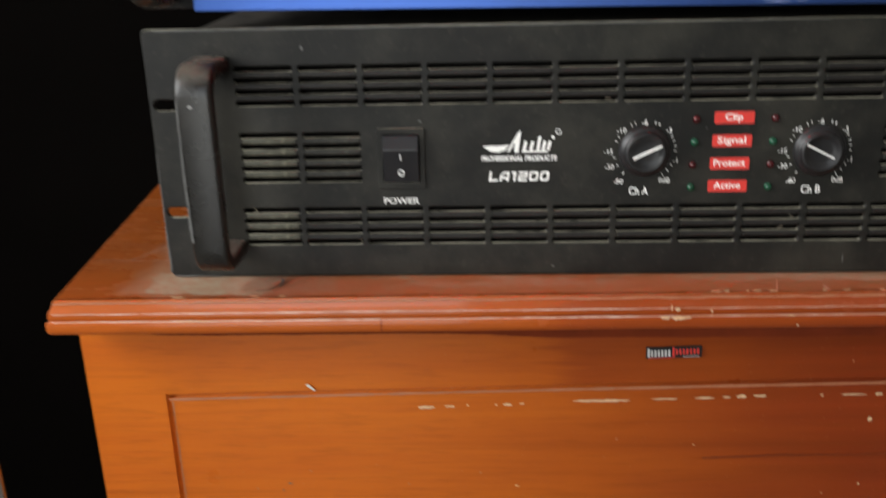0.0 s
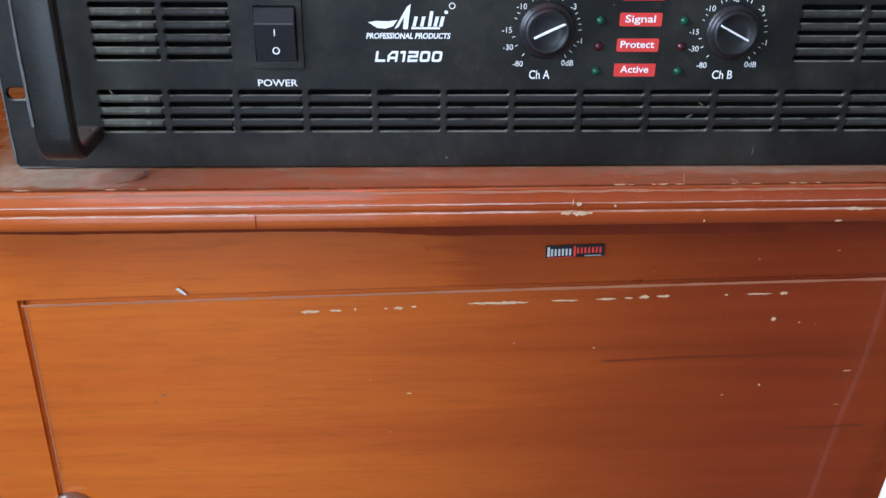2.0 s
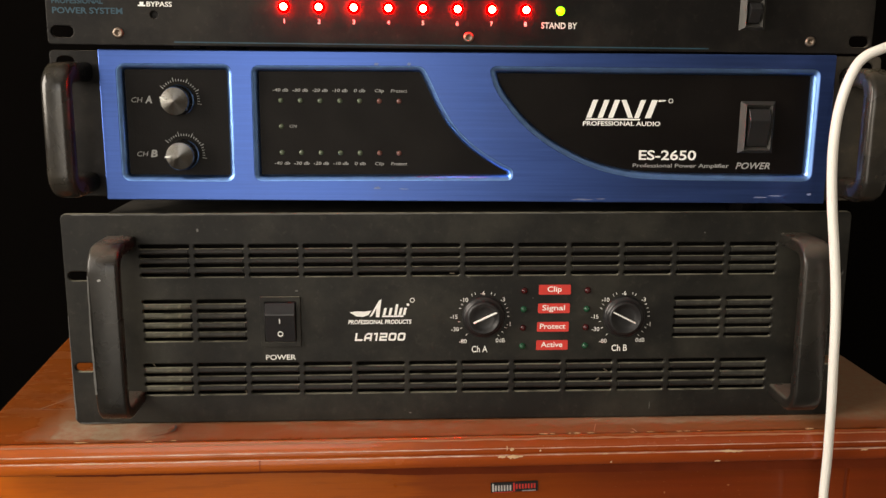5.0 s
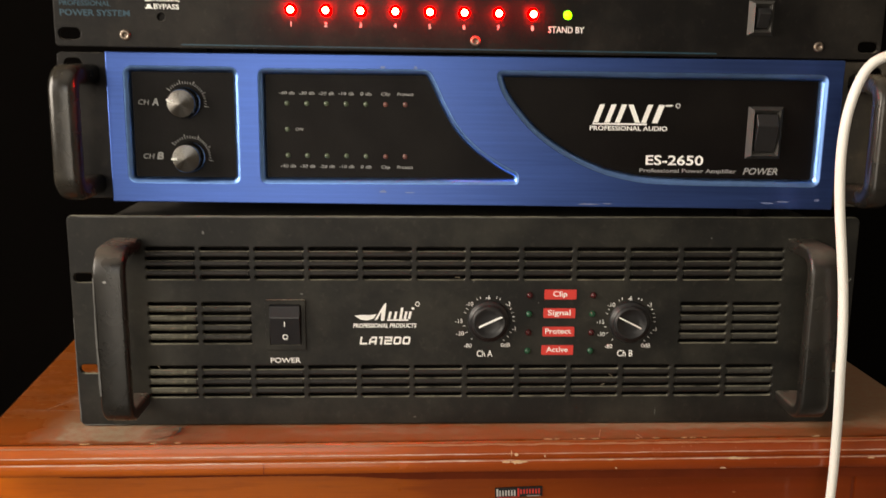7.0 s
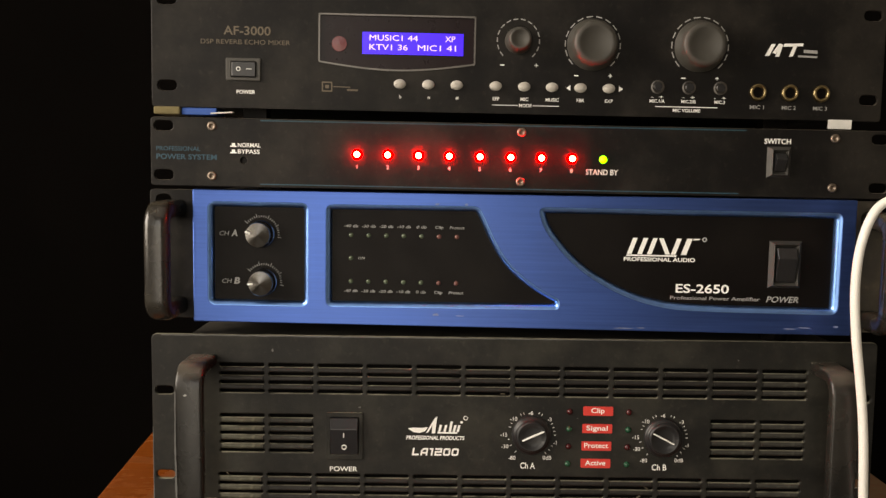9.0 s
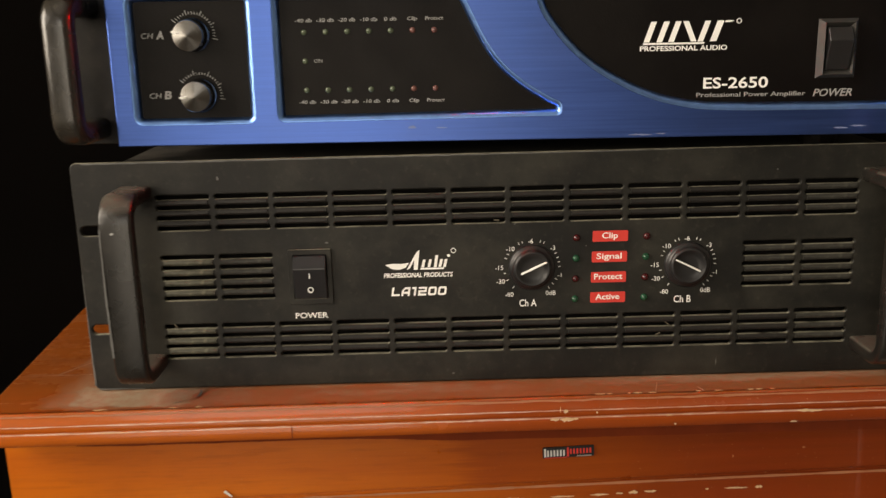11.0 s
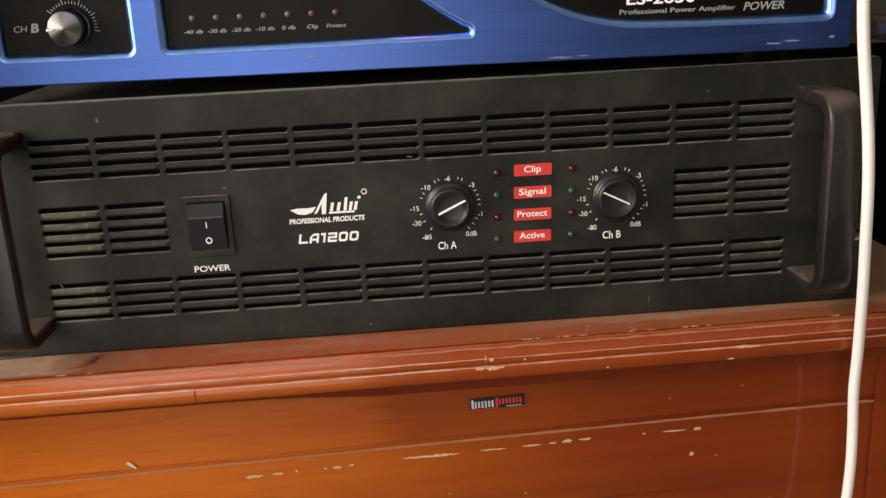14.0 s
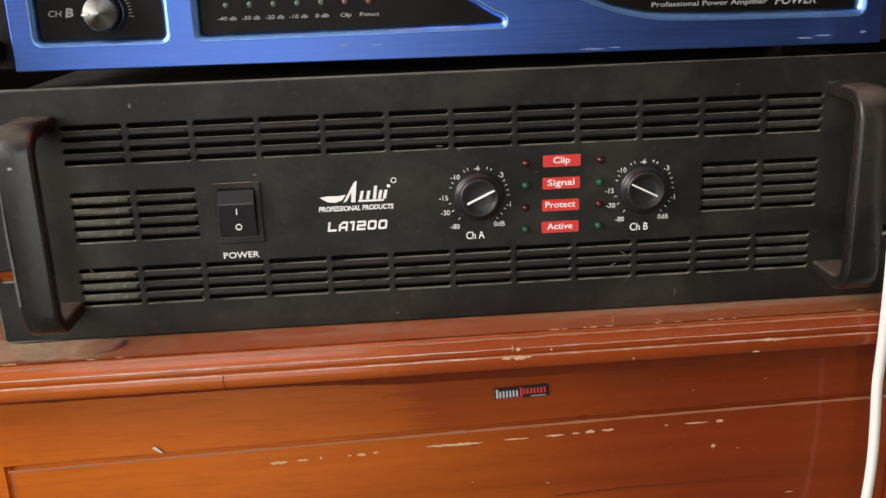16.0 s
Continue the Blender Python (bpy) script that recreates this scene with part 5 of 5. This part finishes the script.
lettering("POWER", 0.0623, 0.0126, 0.0024, mix, None, 0.0120, weight=0.00006)
for x, nm in ((0.1669, "b"), (0.1852, "n"), (0.2035, "#"), (0.2286, "EFF"), (0.2470, "MIC"), (0.2650, "MUSIC"), (0.2834, "FBK"), (0.3018, "EXP")):
    bm = lathe([(0.0030, 0.0), (0.0030, -0.0016), (0.0026, -0.0024), (0, -0.0027)], 0, 0, 20)
    for v in bm.verts:
        v.co.x *= 1.32
        v.co += Vector((x, 0, 0.0208))
    part("push_button", bm, M_BUTTON, mix, "oval grey push button", True)
    lettering(nm, x + 0.0004, 0.0118, 0.0022, mix, None, 0, "CENTER", weight=0.00004)
lettering("MODE", 0.2481, 0.0078, 0.0022, mix, None, 0.0082, "CENTER", weight=0.00004)
for a, b in ((0.2265, 0.2432), (0.2530, 0.2700)):
    shapes("bracket_line", [[(a, 0.0086), (b, 0.0086), (b, 0.0090), (a, 0.0090)]], mix, M_WHITE)
shapes("arrow_symbol", [[(0.2742, 0.0207), (0.2770, 0.0188), (0.2770, 0.0226)]], mix, M_WHITE)
shapes("arrow_symbol", [[(0.3112, 0.0207), (0.3084, 0.0188), (0.3084, 0.0226)]], mix, M_WHITE)
for cx, cz, r, ring in ((0.2425, 0.0500, 0.0075, 0.0138), (0.2905, 0.0485, 0.0145, 0.0180), (0.3600, 0.0490, 0.0145, 0.0186)):
    kn = part("rotary_knob", lathe([(r * 1.15, 0.0), (r * 1.12, -0.002), (r * 1.0, -0.003), (r * 0.97, -0.011), (r * 0.90, -0.0128), (r * 0.70, -0.0130), (r * 0.62, -0.0122), (0, -0.0120)], cx, cz, 36), M_RUBBER, mix, "round grey-black rubber knob", True)
    segs = bmesh.new()
    for k in range(14):
        a0 = 225 - 20 * k
        pts = []
        for rr, aa in ((ring - 0.0005, a0), (ring + 0.0002, a0), (ring + 0.0002, a0 - 13), (ring - 0.0005, a0 - 13)):
            pts.append(segs.verts.new((cx + rr * math.cos(radians(aa)), -0.0002, cz + rr * math.sin(radians(aa)))))
        segs.faces.new(pts)
    part("dial_ring", segs, M_GREYPRINT, mix, "broken grey dial ring")
    shapes("minus_sign", [[(cx - 0.0100 - 0.0014, cz - ring - 0.0022), (cx - 0.0100 + 0.0014, cz - ring - 0.0022), (cx - 0.0100 + 0.0014, cz - ring - 0.0015), (cx - 0.0100 - 0.0014, cz - ring - 0.0015)]], mix, M_WHITE)
    lettering("+", cx + 0.0120, cz - ring - 0.0034, 0.0036, mix, None, 0.0026, "CENTER")
for x, nm in ((0.3336, "MIC.1/A"), (0.3540, "MIC.2/B"), (0.3744, "MIC.3")):
    part("trim_pot", lathe([(0.0044, 0.0), (0.0044, -0.0006), (0.0036, -0.0008), (0.0034, 0.0), (0.0030, -0.0022), (0, -0.0020)], x, 0.0226, 20), M_RIM, mix, "small recessed trim knob")
    part("pot_shaft", lathe([(0.0029, -0.0021), (0.0024, -0.0026), (0, -0.0026)], x, 0.0226, 16), M_PLASTIC, mix)
    lettering(nm, x, 0.0126, 0.0021, mix, None, 0, "CENTER", weight=0.00004)
    lettering("-  +", x, 0.0153, 0.0021, mix, None, 0.0080, "CENTER")
shapes("bracket_line", [[(0.3325, 0.0098), (0.3730, 0.0098), (0.3730, 0.0103), (0.3325, 0.0103)]], mix, M_WHITE)
lettering("MIC VOLUME", 0.3530, 0.0068, 0.0022, mix, None, 0.0180, "CENTER", weight=0.00004)
for x, nm in ((0.3989, "MIC 1"), (0.4198, "MIC 2"), (0.4403, "MIC 3")):
    part("jack_socket", lathe([(0.0056, 0.0), (0.0056, -0.0014), (0.0050, -0.0024), (0.0038, -0.0024), (0.0034, -0.0012), (0.0034, -0.0001)], x, 0.0205, 24), M_BRASS, mix, "brass-ringed jack socket", True)
    part("jack_hole", lathe([(0.0034, -0.0002), (0, -0.0002)], x, 0.0205, 20), M_INSET, mix)
    lettering(nm, x, 0.0098, 0.0025, mix, M_GREYPRINT, 0.0092, "CENTER", weight=0.00004)
mk = []
for pts in ([(0.4024, 0.0440), (0.4052, 0.0440), (0.4090, 0.0516), (0.4064, 0.0516)], [(0.4072, 0.0460), (0.4092, 0.0452), (0.4135, 0.0516), (0.4112, 0.0520)], [(0.4090, 0.0436), (0.4116, 0.0436), (0.4140, 0.0516), (0.4116, 0.0500)],
            [(0.4140, 0.0500), (0.4268, 0.0506), (0.4272, 0.0524), (0.4148, 0.0520)], [(0.4180, 0.0436), (0.4206, 0.0440), (0.4230, 0.0505), (0.4206, 0.0505)]):
    mk.append(pts)
for stroke in mk:
    shapes("brand_stroke", [stroke], mix, M_WHITE, label="white brush stroke of the maker's mark")
shapes("brand_mark", [[(0.4275, 0.0464), (0.4365, 0.0460), (0.4365, 0.0480), (0.4275, 0.0484)], [(0.4240, 0.0436), (0.4365, 0.0432), (0.4365, 0.0444), (0.4240, 0.0448)]], mix, M_GREYPRINT, label="grey maker's mark bars")
for x, y in ((0.07, 0.03), (0.42, 0.03), (0.07, 0.22), (0.42, 0.22)):
    part("foot", box(x - 0.008, y - 0.008, resting(mix, x, y, (seq.matrix_world @ Vector((x, y, 0.0426))).z), x + 0.008, y + 0.008, 0.0048, 0.0004), M_INSET, mix)

# odds and ends wedged between the mixer and the sequencer
wedge = lambda m: pose(-0.2425, -0.006, 1.0763, 0, 0.47, 1.2) @ m
bm = box(0.010, 0.000, 0.0006, 0.027, 0.024, 0.0056, 0.001)
ob = part("foam_pad", bm, M_TAN)
ob.matrix_world = wedge(pose(0, 0, 0))
tagged(ob, "tan foam pad wedged under the mixer", "foam pad")
bm = box(0.0275, 0.002, 0.0006, 0.050, 0.026, 0.0052, 0.0006)
ob = part("blue_card", bm, M_BLUECARD)
ob.matrix_world = wedge(pose(0, 0, 0))
tagged(ob, "blue folded card wedged under the mixer", "card")
bm = box(-0.007, -0.003, 0.0, 0.007, 0.003, 0.0008, 0.0002)
ob = part("paper_slip", bm, M_PAPER)
ob.matrix_world = wedge(pose(0.055, -0.004, 0.0014, 0, -4, 0))
tagged(ob, "torn white paper slip lying on the sequencer", "paper")
bm = box(0.4460, -0.0007, -0.0020, 0.4615, -0.0002, 0.0040, 0.0001)
ob = part("adhesive_label", bm, M_PAPER)
ob.matrix_world = pose(-0.2419, -0.0050, 1.0784, 0.0, 0.48, 1.65)
tagged(ob, "small white paper label stuck at the mixer's lower edge", "label")


# ---- cables and what stands beside ----
cable_pts = [(1.10, 0.40, 0.004), (1.02, 0.36, 0.25), (0.86, 0.28, 0.80), (0.66, 0.16, 1.02), (0.45, 0.04, 1.062), (0.315, -0.025, 1.052), (0.262, -0.040, 1.041), (0.2282, -0.045, 1.0308), (0.2165, -0.045, 1.0250), (0.2104, -0.045, 1.0148),
             (0.2062, -0.045, 0.9995), (0.2046, -0.045, 0.9830), (0.2048, -0.045, 0.9660), (0.2068, -0.045, 0.9440), (0.2100, -0.045, 0.9210), (0.2130, -0.045, 0.8980), (0.2150, -0.045, 0.8740), (0.2170, -0.0430, 0.8500),
             (0.2198, -0.0395, 0.8230), (0.2220, -0.0360, 0.8000), (0.2234, -0.0335, 0.7820), (0.2242, -0.0315, 0.7600), (0.2256, -0.0315, 0.7340), (0.2260, -0.0315, 0.7060), (0.2232, -0.0315, 0.6650), (0.2168, -0.032, 0.6200), (0.208, -0.036, 0.50), (0.206, -0.06, 0.20), (0.215, -0.12, 0.02), (0.27, -0.25, 0.0035), (0.40, -0.35, 0.0035)]
ob = part("white_cable", tube(cable_pts, 0.0028, 12), M_CABLE, None, "", True)
tagged(ob, "white sheathed cable hanging down in front of the amplifiers", "cable")
ob = part("metal_pole", tube([(-0.3605, 0.0, 0.0), (-0.3605, 0.0, 0.4), (-0.3605, 0.0, 0.8), (-0.3605, 0.0, 1.0)], 0.0022, 10), M_STEEL, None, "", True)
tagged(ob, "thin dull grey metal rod standing beside the cabinet", "rod")
